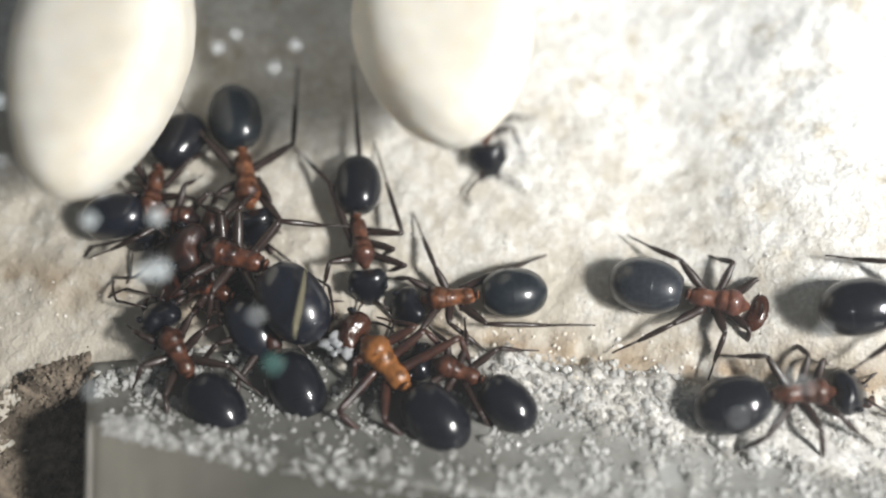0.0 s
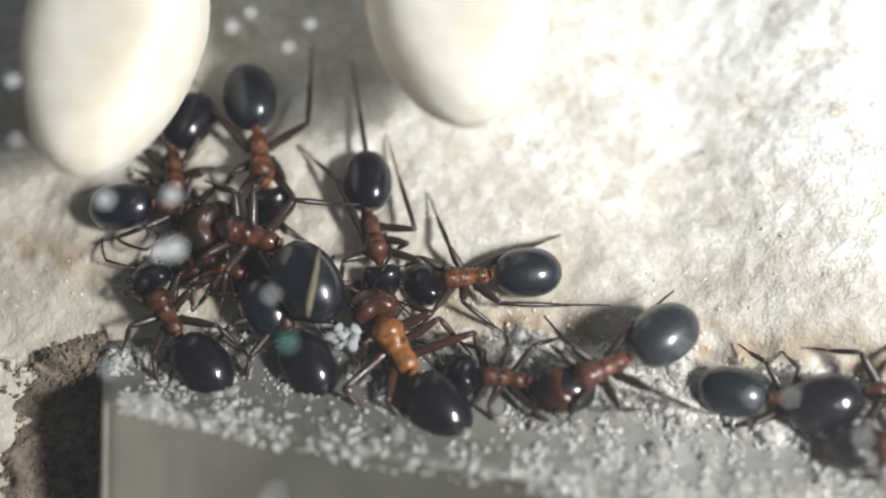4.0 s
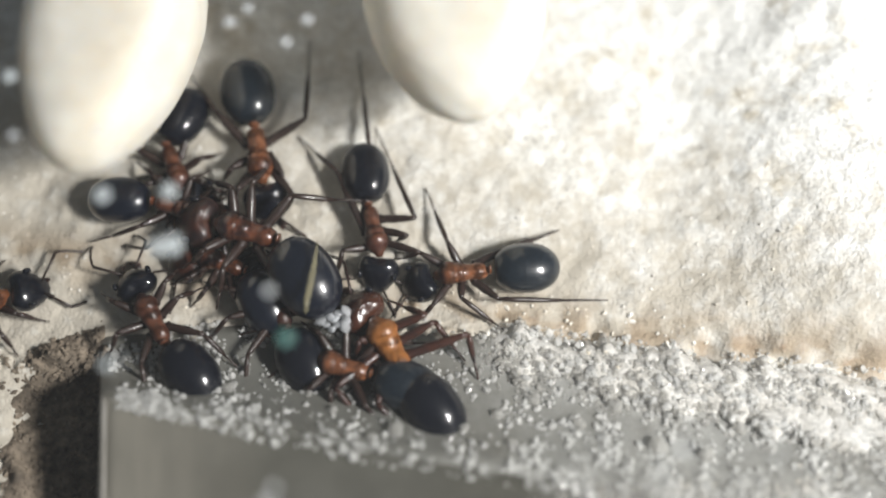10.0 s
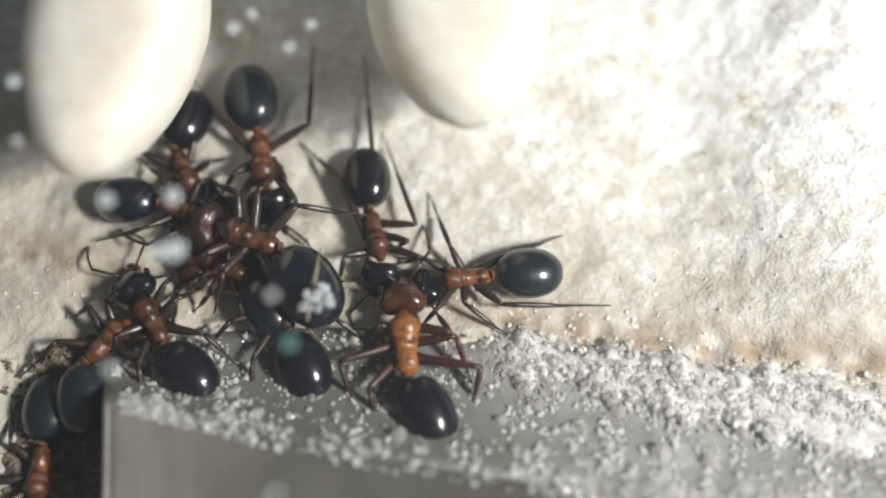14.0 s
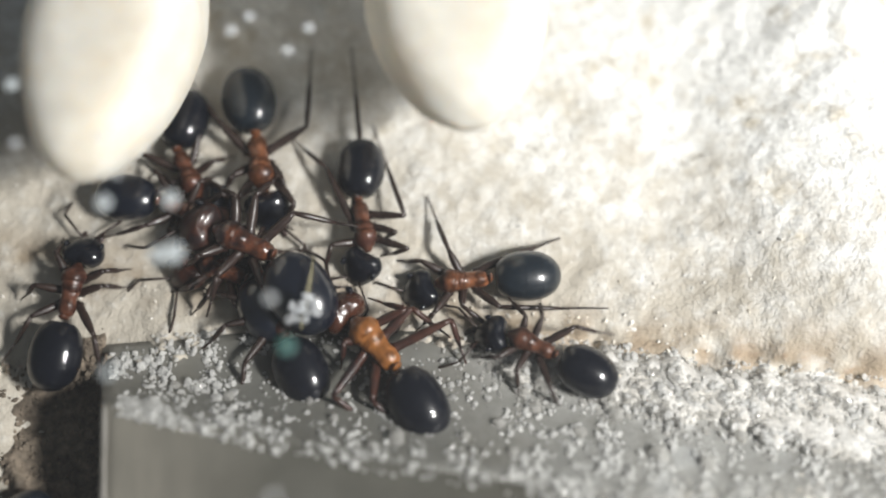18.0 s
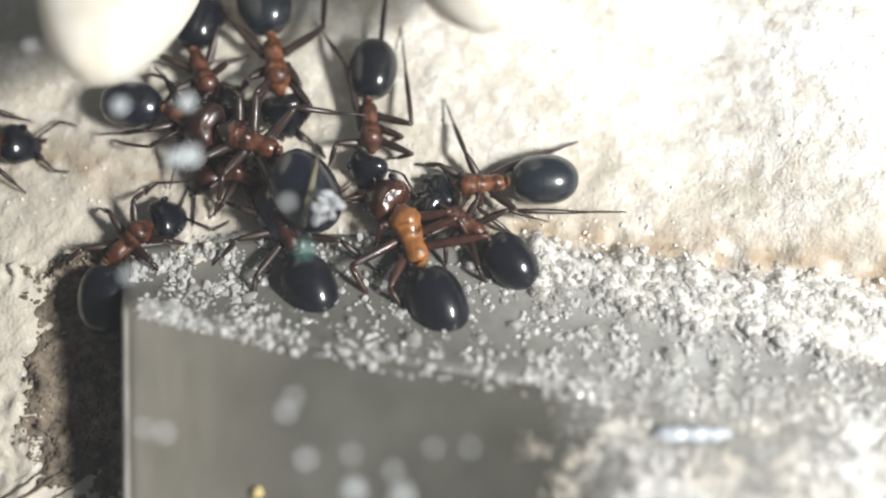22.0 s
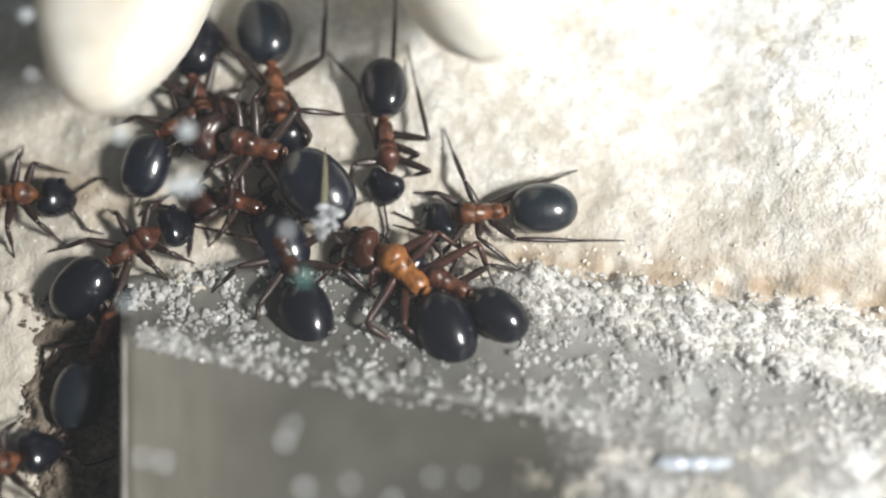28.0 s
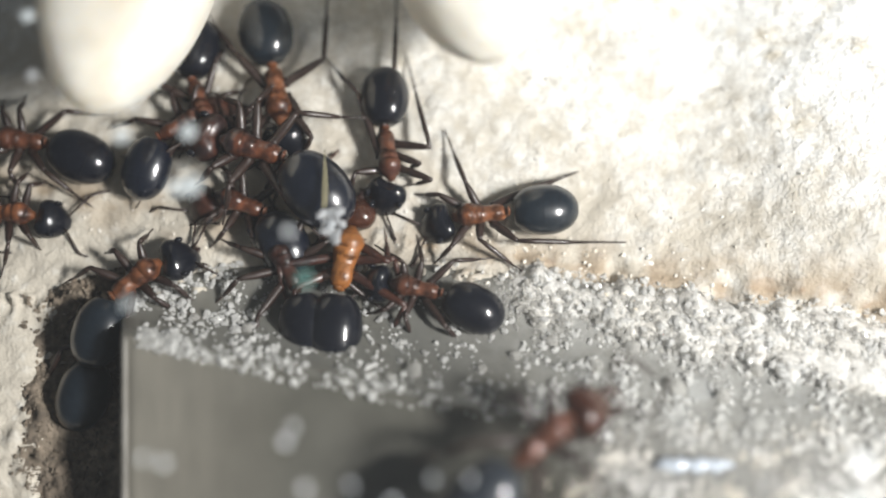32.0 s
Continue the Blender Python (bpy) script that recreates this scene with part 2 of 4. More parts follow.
DROP = milky("milky droplet", (0.78, 0.84, 0.86), 0.66)
# pale discs and rims that paint out-of-focus glints on the lid
FAINT = milky("painted glint disc", (0.85, 0.88, 0.9), 0.6)
GLINT_RIM = milky("painted glint rim", (0.85, 0.88, 0.9), 0.55)
GREEN = milky("greenish droplet", (0.16, 0.34, 0.31), 0.75)

def glassy(name, colour, clear_part=0.45, passing=0.6):
    """Clear sand: a glossy skin, light passing through, a little see-through."""
    m = milky(name, colour, 1 - clear_part)
    n, l = m.node_tree.nodes, m.node_tree.links
    b = n["Principled BSDF"]
    b.inputs["Roughness"].default_value = 0.10
    tone = n.new("ShaderNodeMapRange")
    tone.inputs["To Min"].default_value, tone.inputs["To Max"].default_value = 0.80, 1.06
    island = n.new("ShaderNodeNewGeometry")
    l.new(island.outputs["Random Per Island"], tone.inputs["Value"])
    base = n.new("ShaderNodeVectorMath")
    base.operation = "SCALE"
    base.inputs[0].default_value = colour
    l.new(tone.outputs["Result"], base.inputs["Scale"])
    l.new(base.outputs["Vector"], b.inputs["Base Color"])
    thru, mix = n.new("ShaderNodeBsdfTranslucent"), n.new("ShaderNodeMixShader")
    l.new(base.outputs["Vector"], thru.inputs["Color"])
    mix.inputs[0].default_value = passing
    l.new(b.outputs[0], mix.inputs[1])
    l.new(thru.outputs[0], mix.inputs[2])
    last = n["Material Output"].inputs["Surface"].links[0].from_node
    l.new(mix.outputs[0], last.inputs[2])
    return m


GRAIN = glassy("glassy white grain", (0.78, 0.77, 0.74), 0.40, 0.65)
GRIT = glassy("clear sand grain", (0.87, 0.87, 0.85), 0.34, 0.42)
# soil colour, which also darkens the shaded strip beside the block
SOIL = material("dark soil", (0.125, 0.10, 0.075), 0.85, vary=0.5, scale=2000, second=(0.22, 0.18, 0.135), second_scale=420, low=0.44, high=0.62)
# lighter plastic that paints the light refracted in the block's edge
PALE = material("plastic with painted edge light", (0.16, 0.15, 0.13), 0.5, vary=0.15, scale=900, second=(0.24, 0.23, 0.21), second_scale=300)
WING = milky("wing membrane", (0.34, 0.31, 0.19), 0.38)
# near-white colour in place of a glint on the lid
PEARL = milky("painted bright glint", (0.9, 0.93, 0.95), 0.8)
CRUMBLE = material("crumbled plaster", (0.80, 0.79, 0.765), 0.8, vary=0.12, scale=2500, second=(0.74, 0.68, 0.57), second_scale=200)
ROOT = material("dry root", (0.085, 0.066, 0.048), 0.8, vary=0.5, scale=2600, bump=0.4, bump_scale=7000)
POWDER = material("powdered plaster", (0.61, 0.60, 0.57), 0.8, vary=0.2, scale=5200, bump=0.35, bump_scale=6000, second=(0.52, 0.50, 0.46), second_scale=900)
OCHRE = material("ochre crumb", (0.62, 0.50, 0.22), 0.6, vary=0.2, scale=2500)
FOOD = glassy("pearly food", (0.86, 0.88, 0.90), 0.12)
# bluish pale colour that paints a row of glints
GLINT_PALE = material("pale colour of blurred glints", (0.50, 0.55, 0.62), 0.2, vary=0.08, scale=1500, coat=0.4)
# thin dust on the lid, whose milky cover also puts in a glare veil
GLASS = milky("dusty lid glass with glare veil", (0.90, 0.93, 0.96), 0.0075)


# ---- shapes ----
def part(name, bm, mat, parent=None, label=""):
    me = bpy.data.meshes.new(name)
    bm.to_mesh(me)
    bm.free()
    me.materials.append(mat)
    for p in me.polygons:
        p.use_smooth = True
    ob = new(name, me)
    if parent:
        ob.parent = parent
    if label:
        ob["label"] = label
    return ob


def step(a):
    a = min(1.0, max(0.0, a))
    return a * a * (3 - 2 * a)


def tube(bm, points, radii, sides=8):
    """A tapered tube through points, in millimetres."""
    rings = []
    for i, p in enumerate(points):
        p = Vector(p)
        a, b = Vector(points[max(0, i - 1)]), Vector(points[min(len(points) - 1, i + 1)])
        way = (b - a).normalized()
        side = way.cross(Vector((0, 0, 1)))
        side = side.normalized() if side.length > 1e-4 else Vector((1, 0, 0))
        up = side.cross(way)
        rings.append([bm.verts.new((p + (side * math.cos(k * math.tau / sides) + up * math.sin(k * math.tau / sides)) * radii[i]) * MM) for k in range(sides)])
    for r, q in zip(rings, rings[1:]):
        for k in range(sides):
            bm.faces.new((r[k], r[(k + 1) % sides], q[(k + 1) % sides], q[k]))
    bm.faces.new(rings[0][::-1])
    bm.faces.new(rings[-1])


def lathe(bm, profile, sides=20, wide=1.0, tall=1.0, ends=(True, True)):
    """A body turned about the x axis: rows of x, radius, z of the axis, in millimetres."""
    rings = []
    for x, r, z in profile:
        rings.append([bm.verts.new((x * MM, math.cos(k * math.tau / sides) * r * wide * MM, (z + math.sin(k * math.tau / sides) * r * tall) * MM)) for k in range(sides)])
    for r, q in zip(rings, rings[1:]):
        for k in range(sides):
            bm.faces.new((r[k], r[(k + 1) % sides], q[(k + 1) % sides], q[k]))
    if ends[0]:
        bm.faces.new(rings[0][::-1])
    if ends[1]:
        bm.faces.new(rings[-1])
    bmesh.ops.recalc_face_normals(bm, faces=bm.faces)


def ball(bm, x, y, z, rx, ry, rz, sides=12):
    m = Matrix.LocRotScale(Vector((x, y, z)) * MM, None, Vector((rx, ry, rz)) * MM)
    bmesh.ops.create_uvsphere(bm, u_segments=sides, v_segments=max(6, sides * 2 // 3), radius=1, matrix=m)


# ---- the plaster floor ----
XL = -15.37


def back_edge(x):
    return -4.1 - 0.09 * max(0, -8 - x) - 0.14 * max(0, x - 2)


def front_edge(x):
    u = x - XL
    return -6.5 - 0.27 * u + 0.0035 * u * u


def left_edge(y):
    return XL - 0.076 * (y + 5.5)


def ground_shape(x, y):
    z = 2.2 * step((x - 10) / 10) * step((y + 7) / 4)
    return z - 0.8 * step((x - left_edge(y) + 4.5) / 2.5) * step((-5 - y) / 2.0) * step((left_edge(y) + 1.0 - x) / 1.0)


def block_height(x, y):
    """The block's top: a shelf that rises slowly to its curved edge, then a wall that leans up towards the lid."""
    yb, yf = back_edge(x), front_edge(x)
    d = max(0.0, yb - max(y, yf))
    z = 0.42 + 3.1 * min(1.0, d / (yb - yf)) ** 2.1 - 0.35 * (1 - step((x - left_edge(y)) / 0.7)) ** 2
    f = max(0.0, yf - y)
    u = step((x - XL - 9) / 20)
    return z + u * min(6.0, 0.85 * f - 0.4 * step(f / 1.2) * min(f, 0.6)) - (1 - u) * min(1.6, 0.12 * f)


def lift(x, y, z):
    """A point of the plan, drawn in towards the high viewpoint by its height."""
    k = 1 - z / 52.3
    return x * k, -17 + (y + 17) * k, z


def on_block(x, y):
    return x > left_edge(y) + 0.1 and y < back_edge(x) + 0.6


def bank(x, y):
    """How thick the crumbled plaster lies, 0 to 1."""
    d = back_edge(x) - y
    wave = noise.noise(Vector((x * 0.45, 2, 0))) + 0.6 * noise.noise(Vector((x * 1.3, 5, 0)))
    return step((x - 0.6) / 2.5) * step((d + 0.9 + 0.7 * wave) / 1.1) * (1 - step((d - 0.9 - 0.10 * max(0, x - 3) - 0.9 * wave) / 1.7))


def floor_height(x, y):
    z = ground_shape(x, y)
    p = Vector((x, y, 0))
    z += 0.30 * noise.fractal(p * 0.22 + Vector((3, 1, 0)), 1.0, 2.0, 3) + 0.075 * noise.fractal(p * 1.3, 0.9, 2.1, 4)
    z += 0.022 * noise.noise(p * 3.1) + 0.03 * noise.noise(p * 6.0)
    z += step((-8 - y) / 3) * step((left_edge(y) + 0.5 - x) / 1.0) * (0.35 * noise.noise(p * 0.9 + Vector((0, 4, 0))) + 0.22 * noise.noise(p * 2.3))
    # hollows under the broken edge, then a bank of crumbled plaster spilling over the block
    d = back_edge(x) - y
    z -= 0.55 * step((x - 1.5) / 2) * step((d + 2.2) / 0.9) * (1 - step((d + 0.7) / 0.7)) * max(0.0, noise.noise(p * 0.8) + 0.35)
    z += 0.8 * step((d + 1.0) / 1.0) * (1 - step((d - 0.15) / 0.8)) * step((2 - x) / 2) * max(0.0, 0.12 + noise.noise(p * 1.1) + 0.6 * noise.noise(p * 3.3))
    z -= 2.0 * step((x - left_edge(y) - 0.3) / 0.5) * step((d - 0.9) / 1.0)
    thick = bank(x, y)
    if thick > 0.02:
        z = max(z, block_height(x, y) - 0.80 + 1.15 * thick + 0.12 * noise.noise(p * 1.7) + 0.03 * noise.noise(p * 4.2))
    return z


def build_floor():
    bm = bmesh.new()
    xs = [-120, -80, -50, -36] + [-29 + i * 0.15 for i in range(387)] + [36, 50, 80, 120]
    ys = [-120, -80, -50, -32] + [-24 + i * 0.15 for i in range(301)] + [28, 40, 70, 120]
    grid = [[bm.verts.new((x * MM, y * MM, floor_height(x, y) * MM)) for x in xs] for y in ys]
    for a, b in zip(grid, grid[1:]):
        for i in range(len(xs) - 1):
            bm.faces.new((a[i], a[i + 1], b[i + 1], b[i]))
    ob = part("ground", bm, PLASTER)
    ob.data.materials.append(POWDER)
    for p in ob.data.polygons:
        if bank(p.center.x / MM, p.center.y / MM) > 0.25:
            p.material_index = 1
    return tagged(ob, "rough cream plaster nest floor with brown stains", "floor", kind="structure")


build_floor()


# ---- the grey plastic block ----
def shell(bm, cols):
    for a, b in zip(cols, cols[1:]):
        for k in range(len(a)):
            j = (k + 1) % len(a)
            bm.faces.new((a[k], b[k], b[j], a[j]))
    bm.faces.new(cols[0])
    bm.faces.new(cols[-1][::-1])
    bmesh.ops.recalc_face_normals(bm, faces=bm.faces)


def build_block():
    """A ridged shelf, a polished, darker wall that rises from its curved edge, and a bead painted bright."""
    top, front, bead = bmesh.new(), bmesh.new(), bmesh.new()
    tops, fronts = [], []
    for i in range(80):
        u = (i / 79) ** 1.4
        x0 = XL + 0.02 + 46 * u
        yb, yf = back_edge(x0) + 0.7, front_edge(x0)

        def spot(y, up=0.0, x0=x0, u=u):
            x = x0 + (left_edge(y) - XL) * (1 - u)
            return lift(x, y, block_height(x, y) + up)
        rows = [spot(yb + (yf - 0.1 - yb) * k / 10, -0.9 * step((x0 + 1) / 2) * (k == 0) - 0.35 * (k == 0)) for k in range(11)]
        rows = [(*rows[0][:2], -3.0)] + rows + [(*rows[-1][:2], -3.0)]
        tops.append([top.verts.new(Vector(p) * MM) for p in rows])
        rows = [spot(yf - f, 0.015) for f in (0.0, 0.15, 0.3, 0.5, 0.8, 1.2, 2, 3, 4.5, 6, 8, 10, 11.5, 13)]
        end = rows[-1]
        rows = [(*rows[0][:2], -3.0)] + rows + [(end[0], end[1] - 14, end[2]), (end[0], end[1] - 14, -3.0)]
        fronts.append([front.verts.new(Vector(p) * MM) for p in rows])
    shell(top, tops)
    shell(front, fronts)
    cols = []
    for f in (0.1, 0.5, 1.0, 1.6, 2.5, 4, 6, 8, 10, 12):
        y = front_edge(XL) - f
        x, y, z = lift(left_edge(y), y, block_height(left_edge(y) + 0.7, y))
        cols.append([bead.verts.new(Vector((x + a, y, z + b)) * MM) for a, b in ((-0.04, -2), (-0.05, -0.30), (0.0, -0.06), (0.08, 0.05), (0.19, 0.06), (0.27, 0.0), (0.27, -2))])
    shell(bead, cols)
    block = tagged(part("plastic_block", top, PLASTIC), "smoky grey plastic block set into the plaster floor", "plastic block")
    part("front_wall", front, SMOKE, block, "polished smoky wall of the block")
    part("edge_bead", bead, PALE, block, "pale edge of the block with its inner light painted in")
    return block


build_block()


# ---- pebbles ----
def build_pebble(name, x, y, waist, rx, ry, up, turn, taper, seed, label):
    """A leaning stone, broad and blunt under the lid, its foot drawn back behind it."""
    bm = bmesh.new()
    bmesh.ops.create_icosphere(bm, subdivisions=6, radius=1)
    for v in bm.verts:
        p = v.co.copy()
        k = 1 + 0.06 * noise.noise(p * 1.1 + Vector((seed, 0, 0))) + 0.012 * noise.fractal(p * 3 + Vector((0, seed, 0)), 0.8, 2.0, 4)
        low = max(0.0, -p.z)
        wide = k * (max(0.02, 1 - p.z * p.z) ** -0.25 if p.z > 0 else 1 - 0.15 * low * low)
        v.co = Vector((p.x * rx * (1 - taper * max(0, -p.y) ** 1.3) * wide, p.y * ry * wide + 0.9 * ry * low ** 1.5, p.z * (waist + 0.3 if low else up))) * MM
    ob = part(name, bm, STONE)
    ob.matrix_world = pose(x * MM, y * MM, waist * MM, 0, 0, turn)
    return tagged(ob, label, "pebble", "pebbles on the floor")


build_pebble("pebble", 0.5, 8.6, 8.2, 3.8, 5.6, 2.05, 4, 0.10, 2.0, "smooth cream pebble leaning up from the plaster floor")
build_pebble("pebble", -13.95, 7.4, 8.2, 3.5, 6.8, 2.05, -6, 0.10, 7.0, "smooth off-white pebble leaning up from the plaster floor")

DROPS = {
    "m": [(-12.75, -1.21, 0.51), (-10.27, -1.06, 0.53), (-10.02, -3.17, 0.65), (-10.57, -3.26, 0.5), (-12.03, -7.67, 0.36), (-16.76, 3.69, 0.44), (-3.7, -15.23, 0.47), (-2.04, -15.42, 0.47), (13.39, -14.51, 0.42), (14, -15.37, 0.38)],
    "g": [(-5.67, -6.71, 0.43)],
    "c": [(-13.11, 1.45, 0.39), (-6.12, 5.13, 0.37), (-7.69, 6.62, 0.36), (-8.37, 6, 0.44), (-5.33, 6.12, 0.4), (-16.33, 1.2, 0.34), (-12.36, -0.07, 0.3), (-6.34, -4.95, 0.37), (-5.89, -12.06, 0.29), (9.44, -2.61, 0.31), (14.29, -5.59, 0.31), (11.14, -0.17, 0.3), (11.65, -10.04, 0.28), (12.17, -8.73, 0.28), (14.61, -10.14, 0.32), (16.21, -2.27, 0.33), (16.05, 1.96, 0.34), (7.7, -11.6, 0.29), (8.58, -6.94, 0.26), (11.3, -3.36, 0.25), (12.9, -7.3, 0.3), (12.95, -1.26, 0.3), (15.25, 0.56, 0.34), (16.64, 5.33, 0.4), (11.67, -10.92, 0.26), (10.87, -8.73, 0.24), (-6.13, -12.57, 0.36), (-5.39, -14.18, 0.35), (-3.82, -14.04, 0.27), (-2.34, -14.59, 0.31), (-0.98, -13.82, 0.25), (0.29, -13.81, 0.24), (10.52, -14.04, 0.25), (8.34, -10.7, 0.36), (13.39, -7.61, 0.28)],
    "w": [(-11.06, -13.16, 0.14), (-10.32, -13.31, 0.16), (13.72, -13.22, 0.33)],
}
FOOD_ROWS = [(0, -4.04, -3.65, 1.6, 10), (6, -4.54, -4.33, 1.6, 15), (11.5, -5.03, -3.55, 2, 30), (12, -5.49, -3.68, 4.2, 35), (13.5, -5.40, -3.18, 4.2, 42), (14, -5.46, -3.25, 4.2, 45), (14.5, -5.52, -3.04, 4.2, 46), (16.5, -5.96, -3.60, 4.2, 50), (19, -5.94, -3.58, 4.2, 55), (20, -5.90, -3.53, 4.2, 60), (20.5, -5.63, -3.41, 4.2, 62), (22, -5.70, -3.34, 4.2, 70), (23, -5.78, -2.89, 4.2, 80), (24, -6.09, -2.62, 4.2, 82), (25, -5.94, -2.50, 4.2, 85), (25.5, -5.52, -3.05, 4.2, 86), (27.5, -5.73, -2.88, 4.2, 90), (28, -5.69, -2.65, 4.2, 90), (28.8, -5.42, -2.82, 4.2, 95), (29.6, -5.25, -3.14, 4.2, 105), (30.5, -5.27, -2.86, 4.2, 110), (31, -5.50, -2.78, 4.2, 115), (32, -5.49, -2.76, 4.2, 120)]


# ---- grains, crumbs and lumps ----
def chip_shape(rng, flat=0.8):
    """The corners and faces of one irregular chip of unit size."""
    bm = bmesh.new()
    bmesh.ops.create_icosphere(bm, subdivisions=1, radius=1)
    for v in bm.verts:
        v.co *= rng.uniform(0.55, 1.2)
        v.co.z *= flat
    out = [tuple(v.co) for v in bm.verts], [tuple(v.index for v in f.verts) for f in bm.faces]
    bm.free()
    return out


def heap(name, spots, mat, label, category, flat=0.8, seed=3):
    """Many chips in one mesh: spots are rows of x, y, z, size."""
    rng = random.Random(seed)
    shapes = [chip_shape(rng, flat) for _ in range(14)]
    verts, faces = [], []
    for x, y, z, r in spots:
        v, f = rng.choice(shapes)
        m = Euler((rng.uniform(-0.6, 0.6), rng.uniform(-0.6, 0.6), rng.uniform(0, 6.3))).to_matrix()
        k = len(verts)
        sx = rng.uniform(0.75, 1.6)
        verts += [tuple((m @ (Vector((c[0] * sx, c[1], c[2])) * r) + Vector((x, y, z))) * MM) for c in v]
        faces += [tuple(i + k for i in t) for t in f]
    me = bpy.data.meshes.new(name)
    me.from_pydata(verts, [], faces)
    me.materials.append(mat)
    return tagged(new(name, me), label, category, kind="stuff")


def rest(x, y, up):
    """The place of something that lies at (x, y) of the plan, up above what is under it."""
    if on_block(x, y):
        return lift(x, y, max(block_height(x, y), floor_height(x, y)) + up)
    return x, y, floor_height(x, y) + up


def scatter_grains():
    rng = random.Random(11)
    spots = []
    while len(spots) < 5000:
        x = rng.uniform(XL + 0.4, 22)
        yb, yf = back_edge(x) + 0.9, front_edge(x)
        y = rng.uniform(yf - 0.5, yb)
        a = (yb - y) / (yb - yf)
        clump = max(0.0, 0.45 + 1.2 * noise.noise(Vector((x * 0.9, y * 0.9, 4))) + 0.4 * noise.noise(Vector((x * 2.5, y * 2.5, 8))))
        dense = 0.16 + 0.30 * step((-7 - x) / 3)
        if x > 1:
            dense = max(dense, 0.45 * step((x - 1) / 3) * (1 - step((a - 0.25) / 0.5)), 0.44 * step((x - 0.5) / 4))
        dense += 0.30 * math.exp(-((a - 0.93) / 0.08) ** 2)
        if rng.random() > dense * clump * 1.3:
            continue
        r = rng.choice((0.04, 0.05, 0.07, 0.08, 0.10, 0.13, 0.18)) * rng.uniform(0.8, 1.15)
        spots.append((*rest(x, y, r * 0.45), r))
    heap("sand_grains", spots, GRIT, "small white and clear sand grains strewn over the grey block", "sand grains", flat=0.6)
    # the thick bank where the plaster ends
    spots = []
    while len(spots) < 5200:
        x = 1.0 + 23 * rng.random()
        d = rng.uniform(-1.5, 6.0)
        y = back_edge(x) - d
        thick = bank(x, y)
        if rng.random() > thick * (0.62 + 0.9 * noise.noise(Vector((x * 1.6, y * 1.6, 1)))):
            continue
        r = rng.choice((0.04, 0.05, 0.07, 0.09, 0.12, 0.15)) * rng.uniform(0.8, 1.2)
        spots.append((*rest(x, y, r * 0.05 + 0.04 * rng.random()), r))
    heap("bank_grains", spots, GRAIN, "white crumbled plaster grains heaped along the broken edge", "plaster grains", flat=0.38, seed=4)
    spots = []
    for _ in range(90):
        x, y, r = rng.uniform(-4, 12), rng.gauss(0, 0.7), rng.uniform(0.05, 0.13)
        if x > 1 or rng.random() < 0.3:
            spots.append((*rest(x, y + back_edge(x) + 1.3, r * 0.15), r))
    for _ in range(500):
        r = rng.uniform(0.03, 0.085)
        spots.append((*rest(rng.uniform(-22, 16), rng.uniform(-3, 14), r * 0.3), r))
    heap("plaster_dust", spots, CRUMBLE, "loose pale plaster crumbs on the nest floor", "plaster crumbs", seed=5)
    spots = []
    for x, y in ((7.0, -0.8), (3.6, 1.9), (3.3, 5.9), (4.1, 5.6), (5.4, 6.0), (-2.4, 1.0), (1.1, 3.6), (4.6, -0.4), (9.6, -1.2), (10.8, 7.1), (12.4, 5.0), (4.9, 7.9), (5.8, 3.1), (-1.1, 2.1)):
        for _ in range(3):
            r = rng.uniform(0.025, 0.06)
            spots.append((*rest(x + rng.gauss(0, 0.22), y + rng.gauss(0, 0.18), r * 0.5), r))
    heap("dark_specks", spots, LEG, "tiny dark specks of debris on the plaster", "debris", seed=6)
    spots = []
    while len(spots) < 2600:
        x, y = XL - abs(rng.gauss(0, 2.2)), rng.uniform(-17, -3.6)
        if soil_depth(x, y) > -0.05:
            r = rng.choice((0.03, 0.04, 0.06, 0.08, 0.13)) * rng.uniform(0.8, 1.2)
            spots.append((x, y, floor_height(x, y) + max(0, soil_depth(x, y)) + r * 0.2, r))
    heap("soil_crumbs", spots, SOIL, "dark damp soil crumbs in the hollow beside the block", "soil", seed=7)


def soil_depth(x, y):
    """The thickness of the damp soil against the block, spread to darken the shaded strip too."""
    p = Vector((x, y, 0))
    d = left_edge(y) - x
    edge = 3.9 + 1.2 * noise.noise(p * 0.45 + Vector((0, 0, 7))) + 0.5 * noise.noise(p * 1.6)
    edge *= step((-3.4 - y) / 1.6) * (1 - 0.85 * step((-12.2 - y + 0.5 * (x - XL) + 2.2 * noise.noise(p * 0.7) + 1.2 * noise.noise(p * 1.9)) / 3.2))
    return 0.30 * (edge - d) if d > edge else 0.16 * step((edge - d) / 0.8) + (0.22 * noise.noise(p * 1.1) + 0.14 * noise.noise(p * 2.6)) * step((edge - d) / 0.5)


def build_soil():
    bm = bmesh.new()
    xs = [XL - 5.6 + i * 0.14 for i in range(52)]
    ys = [-20 + i * 0.14 for i in range(124)]
    grid = [[bm.verts.new((x * MM, y * MM, (floor_height(x, y) + soil_depth(x, y) - 0.004 + (0.5 - 0.5 * step((left_edge(y) - x + 0.6) / 0.5)) * -1.0) * MM)) for x in xs] for y in ys]
    for a, b in zip(grid, grid[1:]):
        for k in range(len(xs) - 1):
            bm.faces.new((a[k], a[k + 1], b[k + 1], b[k]))
    return tagged(part("soil_bed", bm, SOIL), "damp dark brown soil against the block, also standing in for shade", "soil", kind="structure")


build_soil()
scatter_grains()


def build_lump(name, x, y, r, mat, label, category, seed, tall=0.8):
    bm = bmesh.new()
    bmesh.ops.create_icosphere(bm, subdivisions=3, radius=1)
    for v in bm.verts:
        p = v.co.copy()
